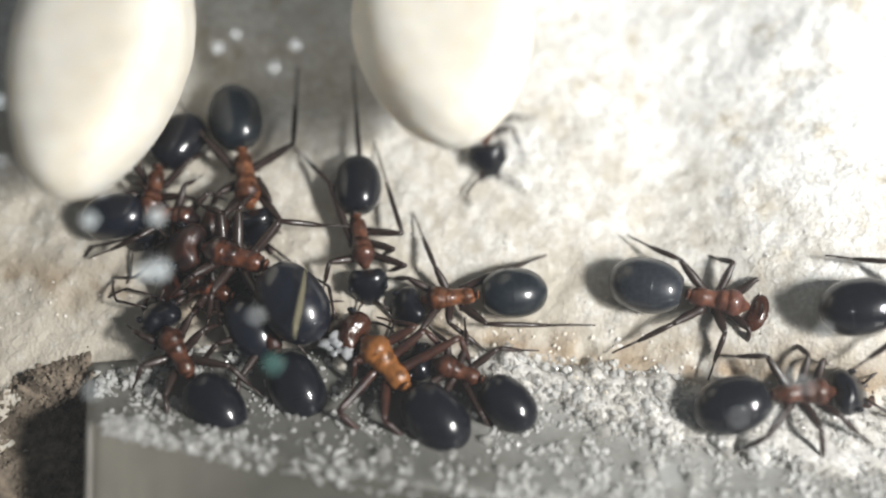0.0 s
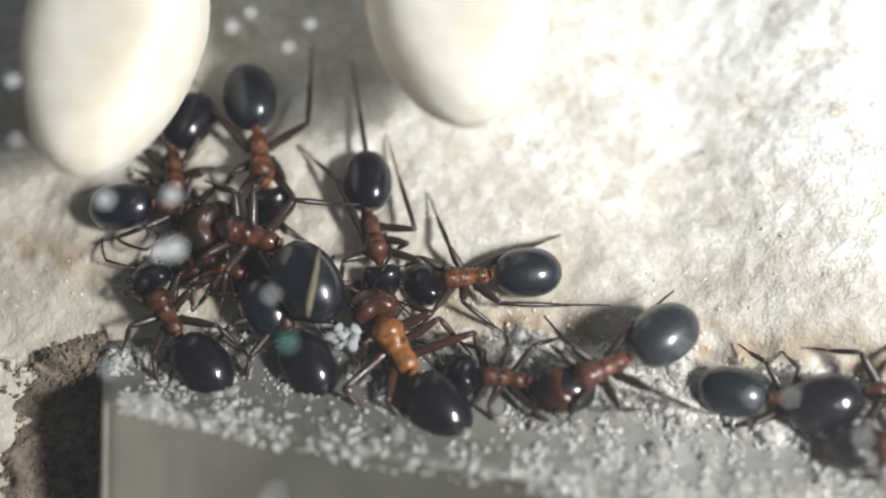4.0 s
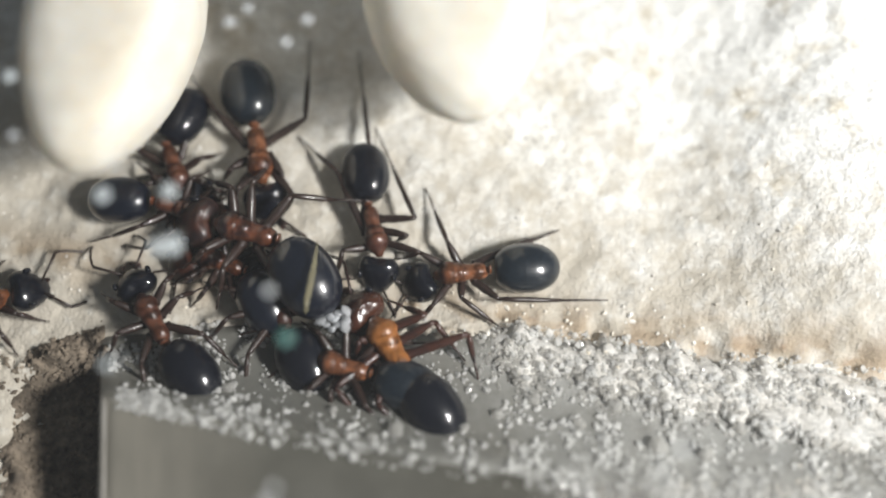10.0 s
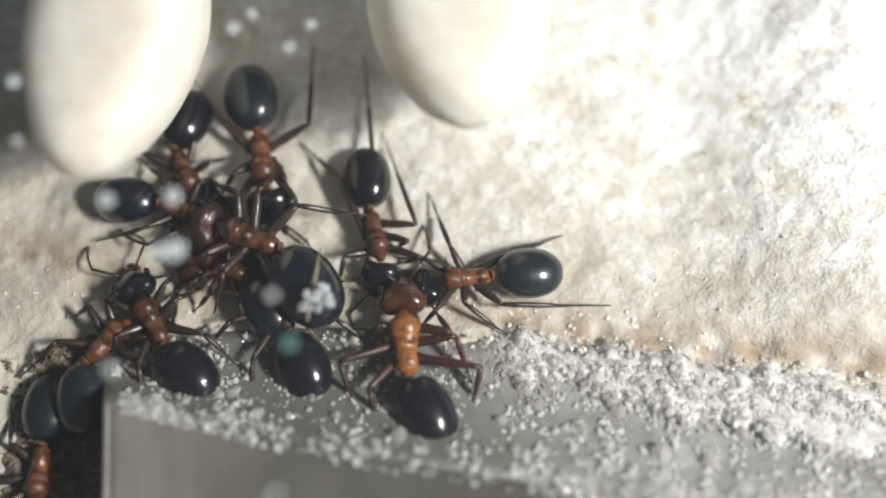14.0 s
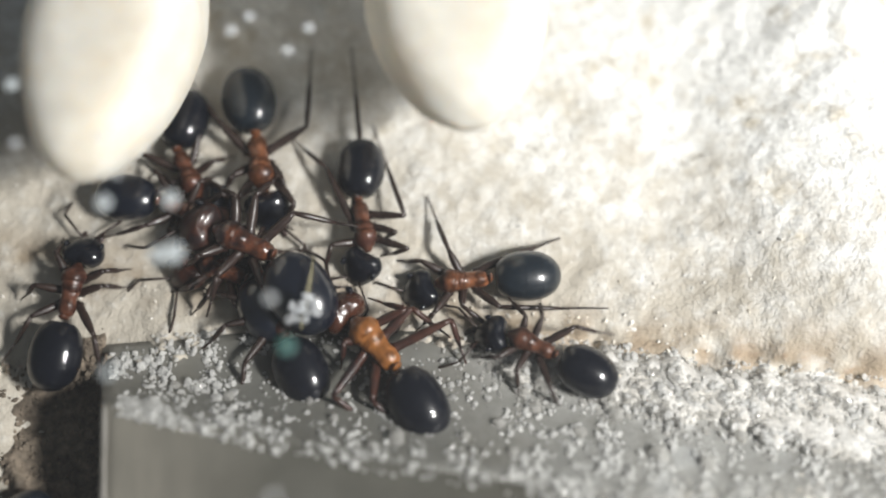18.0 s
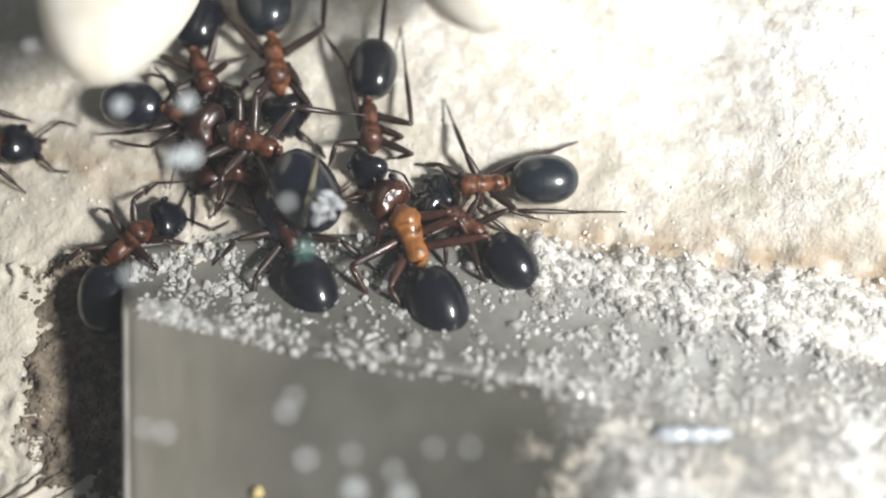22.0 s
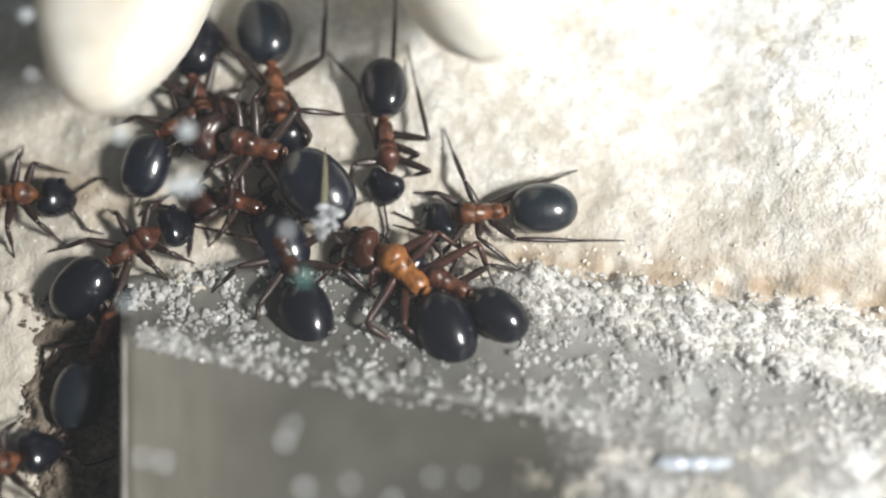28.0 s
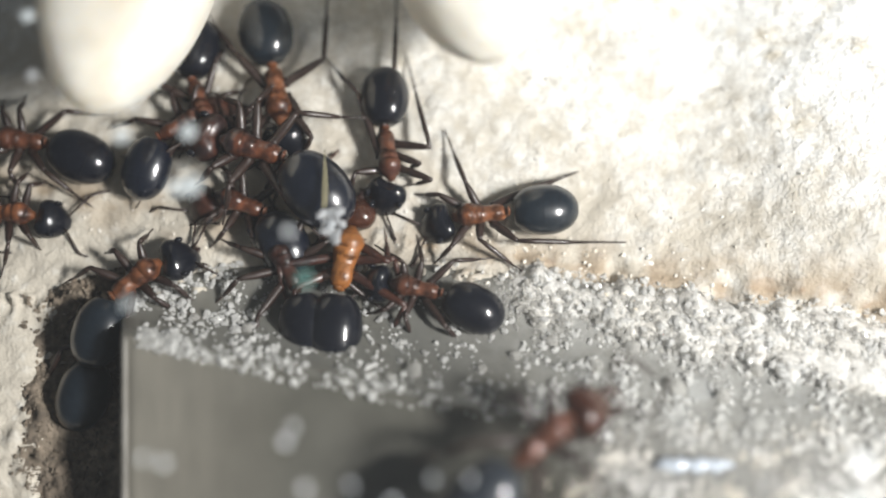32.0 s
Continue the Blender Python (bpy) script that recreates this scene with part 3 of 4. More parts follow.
        v.co = Vector((p.x, p.y * 0.9, p.z * tall)) * r * MM * (1 + 0.34 * noise.noise(p * 1.5 + Vector((seed, seed, 0))) + 0.10 * noise.noise(p * 5))
    ob = part(name, bm, mat)
    ob.matrix_world = pose(*(Vector(rest(x, y, r * tall * 0.55)) * MM), 0, 0, seed * 70)
    return tagged(ob, label, category, "crumbs on the block")


for i, (x, y, r) in enumerate(((-2.1, -8.3, 0.36), (-3.2, -8.6, 0.22), (0.9, -8.2, 0.24), (-6.0, -6.6, 0.2), (2.4, -7.6, 0.26), (4.0, -6.9, 0.3), (-9.6, -6.4, 0.24), (-12.0, -5.9, 0.22), (3.0, -8.9, 0.22), (6.0, -8.0, 0.28), (7.6, -7.2, 0.34), (-4.9, -7.4, 0.2), (9.4, -9.0, 0.4), (11.5, -9.4, 0.34), (13.0, -8.2, 0.3))):
    build_lump("sand_crumb", x, y, r, GRAIN, "larger white sand crumb lying on the grey block", "sand crumb", i + 1)
def scatter_rubble():
    rng = random.Random(21)
    spots = []
    for x, y, r in ((6.9, -12.2, 0.9), (5.4, -13.4, 0.7), (4.5, -14.7, 0.7), (9.2, -15.4, 1.4), (7.6, -15.9, 1.0), (11.2, -15.8, 1.1), (13.0, -16.2, 1.1), (15.4, -15.6, 1.2), (17.4, -15.2, 1.0), (8.2, -16.8, 1.3),
                    (10.4, -17.2, 1.2), (5.9, -16.9, 1.0), (12.9, -12.1, 0.7), (16.2, -11.2, 0.9), (17.6, -12.4, 0.9), (14.4, -11.4, 0.6), (8.4, -13.6, 0.9), (11.0, -13.9, 0.9), (14.6, -13.6, 1.0), (17.2, -13.8, 1.1), (3.2, -13.0, 0.5), (10.4, -11.0, 0.7)):
        for _ in range(int(120 * r * r) + 14):
            u, v, q = x + rng.gauss(0, r * 0.8), y + rng.gauss(0, r * 0.55), r * rng.uniform(0.04, 0.15)
            spots.append((*rest(u, v, q * 0.4), q))
    heap("plaster_rubble", spots, CRUMBLE, "crumbly white plaster rubble on the edge of the block", "plaster rubble", flat=0.6, seed=9)
    # fine white dust that pales the block between the crumbs
    spots = []
    while len(spots) < 8000:
        x, y = rng.uniform(2, 23), rng.uniform(-20, -10.5)
        haze = step((x - 4 + 0.9 * (y + 13)) / 5) if y > -13 else step((x - 4) / 4)
        if rng.random() < haze * (0.55 + 0.9 * noise.noise(Vector((x * 0.7, y * 0.7, 6)))):
            q = rng.uniform(0.04, 0.11)
            spots.append((*rest(x, y, q * 0.4), q))
    heap("fine_dust", spots, GRAIN, "fine pale plaster dust lying over the block", "plaster dust", flat=0.5, seed=12)


scatter_rubble()
build_lump("yellow_crumb", -8.8, -14.9, 0.24, OCHRE, "small yellowish crumb lying on the block's front", "crumb", 60)


# An added lumpy tube that stands in for a row of blurred glints.
def build_strip():
    bm = bmesh.new()
    pts = [rest(8.3 + 0.29 * i, -12.4 + 0.05 * (i % 3), 0.2) for i in range(13)]
    tube(bm, pts, [0.05] + [0.16, 0.30, 0.24, 0.34, 0.18, 0.28, 0.33, 0.2, 0.3, 0.24, 0.14] + [0.05], 10)
    return tagged(part("plastic_strip", bm, GLINT_PALE), "lumpy pale strip standing in for a row of blurred glints", "plastic strip")


build_strip()


def build_fibre(points, r):
    """A thin dry rootlet that lies on the floor, with a kinked, tapering line."""
    bm = bmesh.new()
    pts, radii = [], []
    for k in range(13):
        a = k / 12 * (len(points) - 1)
        i = min(int(a), len(points) - 2)
        p = Vector(points[i]).lerp(Vector(points[i + 1]), a - i)
        x, y = p.x + 0.10 * noise.noise(Vector((k * 0.7, r * 90, 1))), p.y + 0.10 * noise.noise(Vector((k * 0.7, r * 90, 5)))
        pts.append((x, y, floor_height(x, y) + max(0.0, soil_depth(x, y)) + r * 0.7))
        radii.append(r * (1.0 - 0.6 * k / 12) * (1 + 0.25 * noise.noise(Vector((k * 1.3, 2, r * 50)))))
    tube(bm, pts, radii, 7)
    return tagged(part("root_fibre", bm, ROOT), "thin dark dry rootlet lying on the plaster", "rootlet", "rootlets beside the block")


for line, r in (([(-20.6, -16.4), (-19.0, -15.2), (-17.4, -14.0)], 0.13), ([(-19.9, -16.6), (-18.4, -15.6), (-17.0, -14.7)], 0.09), ([(-20.4, -15.4), (-19.4, -15.0), (-18.3, -14.0), (-17.9, -13.2)], 0.07), ([(-16.9, -13.6), (-16.2, -12.2), (-16.1, -10.6)], 0.06)):
    build_fibre(line, r)


# ---- the white food crumb held by the ants ----
def build_food():
    """A clump of small irregular shards stuck together."""
    bm = bmesh.new()
    rng = random.Random(8)
    for k in range(11):
        a, d, r = k * 2.4, 0.17 * math.sqrt(k), rng.uniform(0.16, 0.32)
        m = Matrix.LocRotScale(Vector((1.3 * d * math.cos(a), d * math.sin(a), rng.uniform(-0.1, 0.12))) * MM, Euler((rng.uniform(-1, 1), rng.uniform(-1, 1), rng.uniform(0, 6))), Vector((r * 1.15, r * 0.95, r * 0.6)) * MM)
        made = bmesh.ops.create_icosphere(bm, subdivisions=2, radius=1, matrix=Matrix())
        for v in made["verts"]:
            v.co = m @ (v.co * (1 + 0.28 * noise.noise(v.co * 1.8 + Vector((k * 3.1, 0, 0)))))
    return tagged(part("food_crumb", bm, FOOD), "pearly white clump of food held between the ants", "food crumb")


FOOD_CRUMB = build_food()


# ---- the glass lid, the droplets on it and the discs that paint blurred glints ----
LID = 10.5


def build_lid():
    bm = bmesh.new()
    bmesh.ops.create_cube(bm, size=1, matrix=Matrix.LocRotScale((0, 0, LID * MM), None, (0.13, 0.13, 0.0003)))
    ob = part("glass_lid", bm, GLASS)
    ob.visible_shadow = False
    return tagged(ob, "clear thin glass lid spotted with water droplets", "glass lid", kind="structure")


build_lid()


def build_droplet(x, y, r, kind):
    rng = random.Random(int(x * 100) * 7 + int(y * 100))
    body = {"m": DROP, "g": GREEN, "c": FAINT, "w": PEARL}[kind]
    text = {"m": "milky dried water droplet on the glass lid", "g": "greenish droplet clinging to the glass lid", "c": "small pale disc on the glass lid painting a blurred glint", "w": "bright disc on the glass lid painting a droplet's glint"}[kind]
    r *= {"c": 0.48, "w": 1.0}.get(kind, 0.62)
    bm = bmesh.new()
    rings, sides = [], 22
    for k in range(6):
        a = k / 5
        rr, zz = r * (1 - a * a * 0.98), r * 0.16 * (1 - (1 - a) ** 2)
        rings.append([bm.verts.new((rr * (1 + 0.06 * noise.noise(Vector((math.cos(q * math.tau / sides), math.sin(q * math.tau / sides), x)))) * math.cos(q * math.tau / sides) * MM, rr * math.sin(q * math.tau / sides) * MM, zz * MM)) for q in range(sides)])
    for p, q in zip(rings, rings[1:]):
        for k in range(sides):
            bm.faces.new((p[k], p[(k + 1) % sides], q[(k + 1) % sides], q[k]))
    bm.faces.new(rings[-1])
    ob = part("droplet", bm, body)
    ob.location = (x * MM, y * MM, (LID + 0.155) * MM)
    tagged(ob, text, "droplet", "droplets on the lid")
    ob.visible_shadow = False
    # a paler rim paints the bright ring of a blurred glint
    if kind in "cw":
        bm = bmesh.new()
        n = 26
        ring = []
        for k in range(n):
            c, s = math.cos(k * math.tau / n), math.sin(k * math.tau / n)
            w = r * 0.10 * (1.0 + 0.5 * c * 0.7)
            ring.append([bm.verts.new(((r * 0.93 + w * math.cos(j * math.tau / 6)) * c * MM, (r * 0.93 + w * math.cos(j * math.tau / 6)) * s * MM, (0.02 + w * math.sin(j * math.tau / 6)) * MM)) for j in range(6)])
        for k in range(n):
            p, q = ring[k], ring[(k + 1) % n]
            for j in range(6):
                bm.faces.new((p[j], q[j], q[(j + 1) % 6], p[(j + 1) % 6]))
        rim = part("rim", bm, GLINT_RIM, ob)
        rim.visible_shadow = False
    return ob


for kind, rows in DROPS.items():
    for x, y, r in rows:
        build_droplet(x, y, r, kind)


WING_LINE = [(-1.25, -1.27), (-1.96, -0.65), (-2.7, 0.04), (-3.24, 0.58), (-3.69, 0.92)]
ANTS = {
    "A": (1, "red", False, [(2.62, 1.43, 3.53, 1.95), (1.35, 1.24, -0.99, 3.09), (-0.32, 1.45, -5.31, 1.67), (2.99, -1.03, 4.2, -1.5), (1.72, -1.45, 2.44, -4.52), (-1.17, -0.96, -3.53, -1.88)], [
        (0, 2.03, -1.18, 1.05, -174.8, -0.3, 15.9),
        (9, 2.03, -1.18, 1.05, -174.8, -0.3, 15.9),
        (32, 2.03, -1.18, 1.05, -174.8, -0.3, 15.9),
    ]),
    "B": (0.98, "dusk", False, [(2.81, 1.84, 2.59, 0.51), (1.92, 1.43, 1.74, 0.56), (1.25, 1.96, -4.17, 1.49), (2, -1.62, 3.26, -2.31), (-1.99, -1.01, -4.66, -2.44), (-2.44, 0.58, -8.52, 1.17)], [
        (0, -3.41, 2.52, 1.13, -79.4, -10.9, -3.9),
        (6, -3.51, 1.57, 1.13, -76.8, -8.9, -8.8),
        (9, -3.43, 1.85, 1.13, -76.9, -7.5, -20.3),
        (14.5, -3.53, 1.9, 1.13, -76.8, -7.5, -20.3),
        (16.5, -3.68, 2.05, 1.13, -80.7, -5.5, -22.7),
        (19, -4.03, 2.65, 1.13, -77.6, -18.4, -48.5),
        (20, -4.01, 2.44, 1.13, -78.9, -14.5, -41.6),
        (23, -4.34, 2.82, 1.13, -87, -9.7, -22.5),
        (25, -4.08, 3.23, 1.13, -83.7, -11.4, -26.6),
        (28, -3.53, 3.1, 1.13, -82.9, -5.1, -30.5),
        (32, -3.52, 2.72, 1.13, -82.6, -5.4, -30.1),
    ]),
    "C": (1.16, "amber", False, [(1.91, 0.89, 1.4, 1.5), (0.8, 2.53, -1.19, 2.13), (-0.52, 1.43, -2.38, 0.93), (1.48, -1.75, 2.99, -0.99), (1.16, -1.91, -0.52, -2.3), (0.1, -2.76, -1.4, -2.34)], [
        (0, -1.13, -5.55, 1.9, 129.6, 4.4, 24.7),
        (2, -1.38, -5.39, 1.88, 123.7, 1.9, 23.6),
        (3, -1.42, -5.95, 1.92, 120.5, 7.9, 3.2),
        (6, -1.42, -5.54, 1.89, 124.1, -2.2, -13.3),
        (8, -2.08, -5.95, 1.94, 121.4, 13.3, 7.3),
        (10, -1.63, -6.11, 1.95, 120.6, 6.8, 19.4),
        (11, -1.56, -5.82, 1.92, 119.6, 2.2, 14.8),
        (12, -1.09, -5.76, 1.9, 124.3, -14.9, 21.7),
        (12.5, -1.84, -5.75, 1.9, 109.6, 11.5, 13.3),
        (13.5, -1.55, -5.91, 1.91, 105.3, 11.8, 60),
        (14, -1.67, -5.91, 1.91, 95.4, 20.9, -2.6),
        (14.5, -1.62, -5.76, 1.89, 103.8, 11.1, 34.2),
        (16.5, -1.98, -5.93, 1.91, 106.8, 16.4, -24.9),
        (17, -1.45, -5.74, 1.88, 119.8, -2.9, 53),
        (18, -2.12, -5.43, 1.87, 131.5, -11.8, 8.2),
        (19, -1.87, -5.36, 1.86, 119.2, -2.6, 51.9),
        (20, -1.85, -5.34, 1.86, 110.2, 6.2, 17),
        (20.5, -1.52, -5.02, 1.61, 116.2, -6.2, -2.4),
        (21, -1.65, -5.53, 1.87, 115.1, -5.5, 13.9),
        (22, -1.78, -5.1, 1.61, 110.5, 2.7, 33.8),
        (23, -1.82, -5.27, 1.62, 107.2, 7.7, 1.3),
        (24, -2.03, -5.28, 1.87, 118, 0.8, 53.5),
        (25, -1.49, -5.19, 1.61, 111.3, -2.4, 43.7),
        (25.5, -2.04, -5.6, 1.88, 135.1, -14.3, 42.9),
        (27.5, -1.58, -5.28, 1.87, 131.7, -19.2, -10.8),
        (28, -1.55, -5.11, 1.86, 135, -18.1, 48.8),
        (28.5, -2.13, -5.16, 1.86, 131.2, -7.4, 48.3),
        (28.8, -2.15, -5.39, 1.87, 133.1, -8.1, 30.5),
        (29.2, -3.54, -5.66, 1.92, 156.9, -7.2, 50.1),
        (29.6, -4.69, -5.38, 1.89, 160.1, -15.3, 35.2),
        (30, -4.58, -5.44, 1.89, 152.2, -7.3, 13.2),
        (30.5, -5.04, -5.46, 1.9, 152.5, -8.3, 12.2),
        (31, -5.54, -5.47, 1.88, 134.5, -0.3, -0.9),
        (31.5, -6.25, -5.5, 1.87, 107.5, 22.3, -35.6),
        (32, -5.39, -4.86, 1.6, 80.6, 3.5, 13.4),
    ]),
    "D": (0.92, "dusk", False, None, [
        (0, 2.16, -5.2, 1.59, 158.8, -22.8, 9.4),
        (1.5, 2, -5.26, 1.6, 161.2, -13.9, 11.7),
        (3, 2.17, -5.55, 1.63, 164.3, -24.5, 9.3),
        (3.5, 2.26, -5.72, 1.67, 171.7, -34.1, 9.9),
        (4.2, 4.46, -6.43, 1.90, 165.7, 9.6, 6.6),
        (4.5, 6.17, -6.61, 2.00, 108, 8.1, 7.2),
        (4.8, 8.04, -6.88, 2.10, 50.4, 6.5, 7.7),
        (5.1, 9.91, -7.19, 2.20, -3, 5, 8.3),
        (5.5, 11.50, -7.61, 2.40, -3, 4, 16.5),
        (6, 14.13, -7.09, 2.20, 3, 4, 16.5),
        (6.4, 18.58, -6.77, 2.10, 3, 4, 16.5),
        (7.2, 27.3, -6.88, 1.19, -6.5, 4, 16.5),
        (9.73, 27.26, -6.45, 1.49, -62, -1.8, 11.4),
        (12.97, 27.22, -6.02, 1.78, -117.4, -7.5, 6.2),
        (16.2, 27.18, -5.59, 2.08, -172.9, -13.3, 1.1),
        (17, 20, -6.19, 1.58, -172.9, -2, -7.8),
        (17.5, 8.58, -5.62, 1.58, 169, 19.9, 21.9),
        (18, 4.83, -4.83, 1.58, 154.5, -2.6, 23.9),
        (18.5, 1.71, -4.47, 1.58, 156.1, -3.8, 16.2),
        (19, 0.43, -4.26, 1.33, 156.1, -6.5, 10.7),
        (20, 0.29, -4.07, 1.33, 152.7, -9.4, 5.5),
        (21, 1, -3.48, 1.16, 152.4, -21.7, 13),
        (23, 1.08, -3.95, 1.33, 146.3, -12.1, 9),
        (25, 0.85, -3.95, 1.33, 152.7, -19.8, 13),
        (28, 0.39, -5.16, 1.59, 152.9, -10, 13.1),
        (29.6, -0.94, -5.2, 1.6, 163.8, -3.8, 13.2),
        (30.5, -0.9, -4.87, 1.58, 160.1, 1.5, 13.5),
        (32, -0.93, -5.08, 1.59, 167.4, -12.4, 9.7),
    ]),
    "E": (1.22, "dark", False, None, [
        (0, -7.35, -0.19, 2.42, 162.1, -37.1, 10.3),
        (9, -7.37, -0.16, 2.42, 162.6, -38.2, 9.3),
        (19, -7.66, -0.52, 2.42, 154.1, -29.7, 7.2),
        (23, -8.17, 0.01, 2.42, 158.7, -35.7, 3.2),
        (28, -7.92, 1.04, 2.42, 163.8, -30.2, -2.9),
        (32, -7.98, 0.96, 2.42, 162.1, -28.1, 2.5),
    ]),
    "F": (1.12, "red", False, [(3.39, 1.17, 3.86, 0.46), (2.33, 0.86, 2.85, 0.53), (0.09, 2.16, -4.08, 2.84), (2.73, -1.05, 3.06, -1.8), (1.71, -1.15, 2.01, -1.96), (-0.92, -1.48, -3.64, -2.61)], [
        (0, -8.82, 5.74, 1.33, -79.7, 3.3, 2.1),
        (9, -8.82, 5.74, 1.33, -79.7, 3.3, 2.1),
        (32, -8.82, 5.74, 1.33, -79.7, 3.3, 2.1),
    ]),
    "G": (1, "dusk", False, None, [
        (0, -12.73, 4.98, 1.11, -97.2, -23.4, -33.9),
        (6, -12.83, 4.86, 1.11, -74.6, -39.8, 48.3),
        (9, -12.92, 4.86, 1.11, -68.7, -46.1, 54.6),
        (19, -12.44, 5.04, 1.11, -64.5, -32.4, 47.5),
        (28, -12.52, 5.18, 1.11, -69.4, -23.5, 58.3),
        (32, -12.58, 5.13, 1.11, -68.6, -24.5, 56.4),
    ]),
    "J": (0.95, "dark", False, None, [
        (0, -12.94, 2.75, 1.31, -8.2, 15.1, -11.1),
        (6, -13.31, 2.00, 1.31, -11.8, 12.7, -6.4),
        (14, -13.12, 2.18, 1.31, -18.1, 10.5, -1.2),
        (19, -13.04, 2.41, 1.31, -20.6, 10.3, -4.6),
        (20, -13.13, 2.32, 1.31, -22.5, 13, -2.4),
        (21, -13.61, 2.24, 1.31, -22.7, 14.5, -7.9),
        (23, -13.50, 2.16, 1.31, -27.2, 23.7, -11.4),
        (25, -13.59, 2.49, 1.31, -21.7, 52.4, -11.4),
        (28, -13.83, 2.39, 1.31, 29.3, 43.7, -13.9),
        (32, -13.87, 2.34, 1.31, 29.3, 44.9, -15.8),
    ]),
    "H": (1.02, "dusk", False, None, [
        (0, -10.48, -5.02, 1.81, 120.2, 11.2, 0),
        (5.5, -12.05, -3.99, 1.54, 120.5, 11.1, 0),
        (9, -12.22, -4.59, 1.79, 120.5, 11.1, 0),
        (12, -12.02, -4.69, 1.79, 120.5, 11.1, 0),
        (14.5, -12.45, -4.25, 1.54, 120.6, 11.1, 0),
        (16.5, -11.75, -0.49, 1.37, 103.2, -23.9, 0),
        (17, -11.61, -0.4, 1.37, 101.3, -24, 0),
        (17.5, -15.22, -2.37, 1.37, 90.3, -9.9, 0),
        (18, -16.86, -3.05, 1.37, 82.6, -2.7, 0),
        (18.5, -16.62, -4.29, 1.37, 57.1, -3.5, -28.7),
        (19, -16.43, -4.02, 1.37, 34, 23.9, -28.9),
        (20, -16.65, -8.17, 0.7, 69.3, 8.6, 0),
        (21, -16.62, -8.33, 0.7, 74.3, 5.7, 0),
        (22, -15.75, -4.85, 1.07, 44.9, 45.6, -19),
        (23, -14.77, -4.47, 1.37, 37.1, 30.9, -31.9),
        (24, -16.39, -6.03, 0.77, 45.6, 22.3, 0),
        (25, -14.71, -3.63, 1.07, 28.1, 25.2, -7),
        (28, -15.71, -3.54, 1.07, 34.8, 11.2, -9.4),
        (28.6, -16.39, -2.57, 1.1, 49.3, -0.2, 0),
        (29, -17.79, -2.24, 1.15, 70.4, 0.6, 0),
        (29.4, -18.64, -0.33, 1.15, 98.5, -6.3, 0),
        (30.2, -19.59, 0.4, 1.15, 131.8, -16.9, 19.1),
        (30.8, -19.96, 2.28, 1.15, 161.2, -6.9, 15.1),
        (32, -19.15, 2.07, 1.15, 172.6, -14.4, 3.3),
    ]),
    "O": (1.02, "red", False, None, [
        (0, -25.44, -4.62, 1.27, 43.3, 19.1, -60),
        (8.5, -22.57, -6.98, 1.27, 43.4, 6.9, -43.4),
        (9, -19.26, -6.37, 1.27, 51.4, -0.5, -39.3),
        (10, -21.64, -3.56, 1.27, 32.4, 5.1, -15.8),
        (11, -17.69, -11.38, 0.55, 56, 0.9, -31.6),
        (12, -17.9, -9.11, 0.61, 64.2, 12.6, -4.9),
        (12.5, -16.33, -6.4, 1.27, 57.2, 34.1, -9.3),
        (13, -15.9, -5.5, 1.27, 48.9, 46.1, -33.9),
        (14.5, -15.78, -5.12, 1.27, 47.5, 41.6, -23.1),
        (15.5, -16.5, -6.81, 1.22, 74.8, 22.9, 40.1),
        (16.2, -17.66, -8.91, 0.97, 121.3, -4.6, 22.4),
        (17, -20.4, -8.91, 1.27, 146.7, -8.9, 4.5),
        (17.5, -19.49, -11.29, 1.27, 184.2, 6.8, -0.5),
        (18, -18.58, -13.67, 1.27, -138.3, 22.6, -5.5),
        (18.5, -16.88, -8.7, 0.72, -132, 14.1, 8.9),
        (19, -16.7, -8.44, 0.57, -124.5, 13.7, -4.7),
        (20, -16.86, -10.48, 0.79, -132.3, 17.4, 12.5),
        (20.8, -23.38, -15.18, 1.27, -143, 7.2, 4.4),
        (22.6, -25.6, -15.2, 1.27, -73, 7, 0),
        (24.4, -25.6, -13.4, 1.27, 4, 8, 0),
        (26.6, -21.65, -10.17, 1.3, 66, 10.6, 0),
        (27.3, -16.65, -7.67, 0.7, 66, 10.6, 0),
        (28, -16.28, -7.83, 0.55, 64.6, 8.6, 0),
        (29, -16.13, -7.62, 0.55, 64.6, 8.6, 0),
        (30.4, -16.08, -6.93, 0.5, 64.9, 8.6, 0),
        (32, -16.14, -7.77, 0.47, 64.6, 8.6, 0),
    ]),
    "U": (1.02, "red", False, None, [
        (0, -27.46, -17.73, 1.27, 24, 30.8, 0),
        (26.8, -27.46, -17.73, 1.27, 24, 30.8, 0),
        (28.2, -20.46, -12.73, 1.15, 24, 30.8, 0),
        (28.6, -20.02, -12.4, 1.1, 32.8, 11.6, 0),
        (29, -19.46, -11.96, 1.05, 40.9, 0.5, 0),
        (29.6, -17.52, -10.28, 1.15, 76.4, -0.8, 0),
        (30, -17.33, -8.06, 1.1, 66.6, 23.7, 0),
        (30.6, -16.3, -5.61, 1.35, 44.9, 31.8, 0),
        (31, -15.75, -4.58, 1.35, 30.6, 9.7, 0),
        (32, -15.4, -5.16, 1.37, 39.3, 35.2, -24.2),
    ]),
    "R": (1, "red", False, None, [
        (0, -27.6, 2.12, 1.15, -0.1, 0, 0),
        (18, -28.22, 1.26, 1.15, -0.1, 0, 0),
        (19, -22.83, 1.19, 1.15, 3.5, 2.7, 5.1),
        (20, -24.03, 0.96, 1.15, 3.7, 1.9, 1.5),
        (21, -24.04, 1.19, 1.15, 3.5, 1.9, 0.6),
        (23, -23.15, 0.28, 1.15, -9.8, 7.1, 1.1),
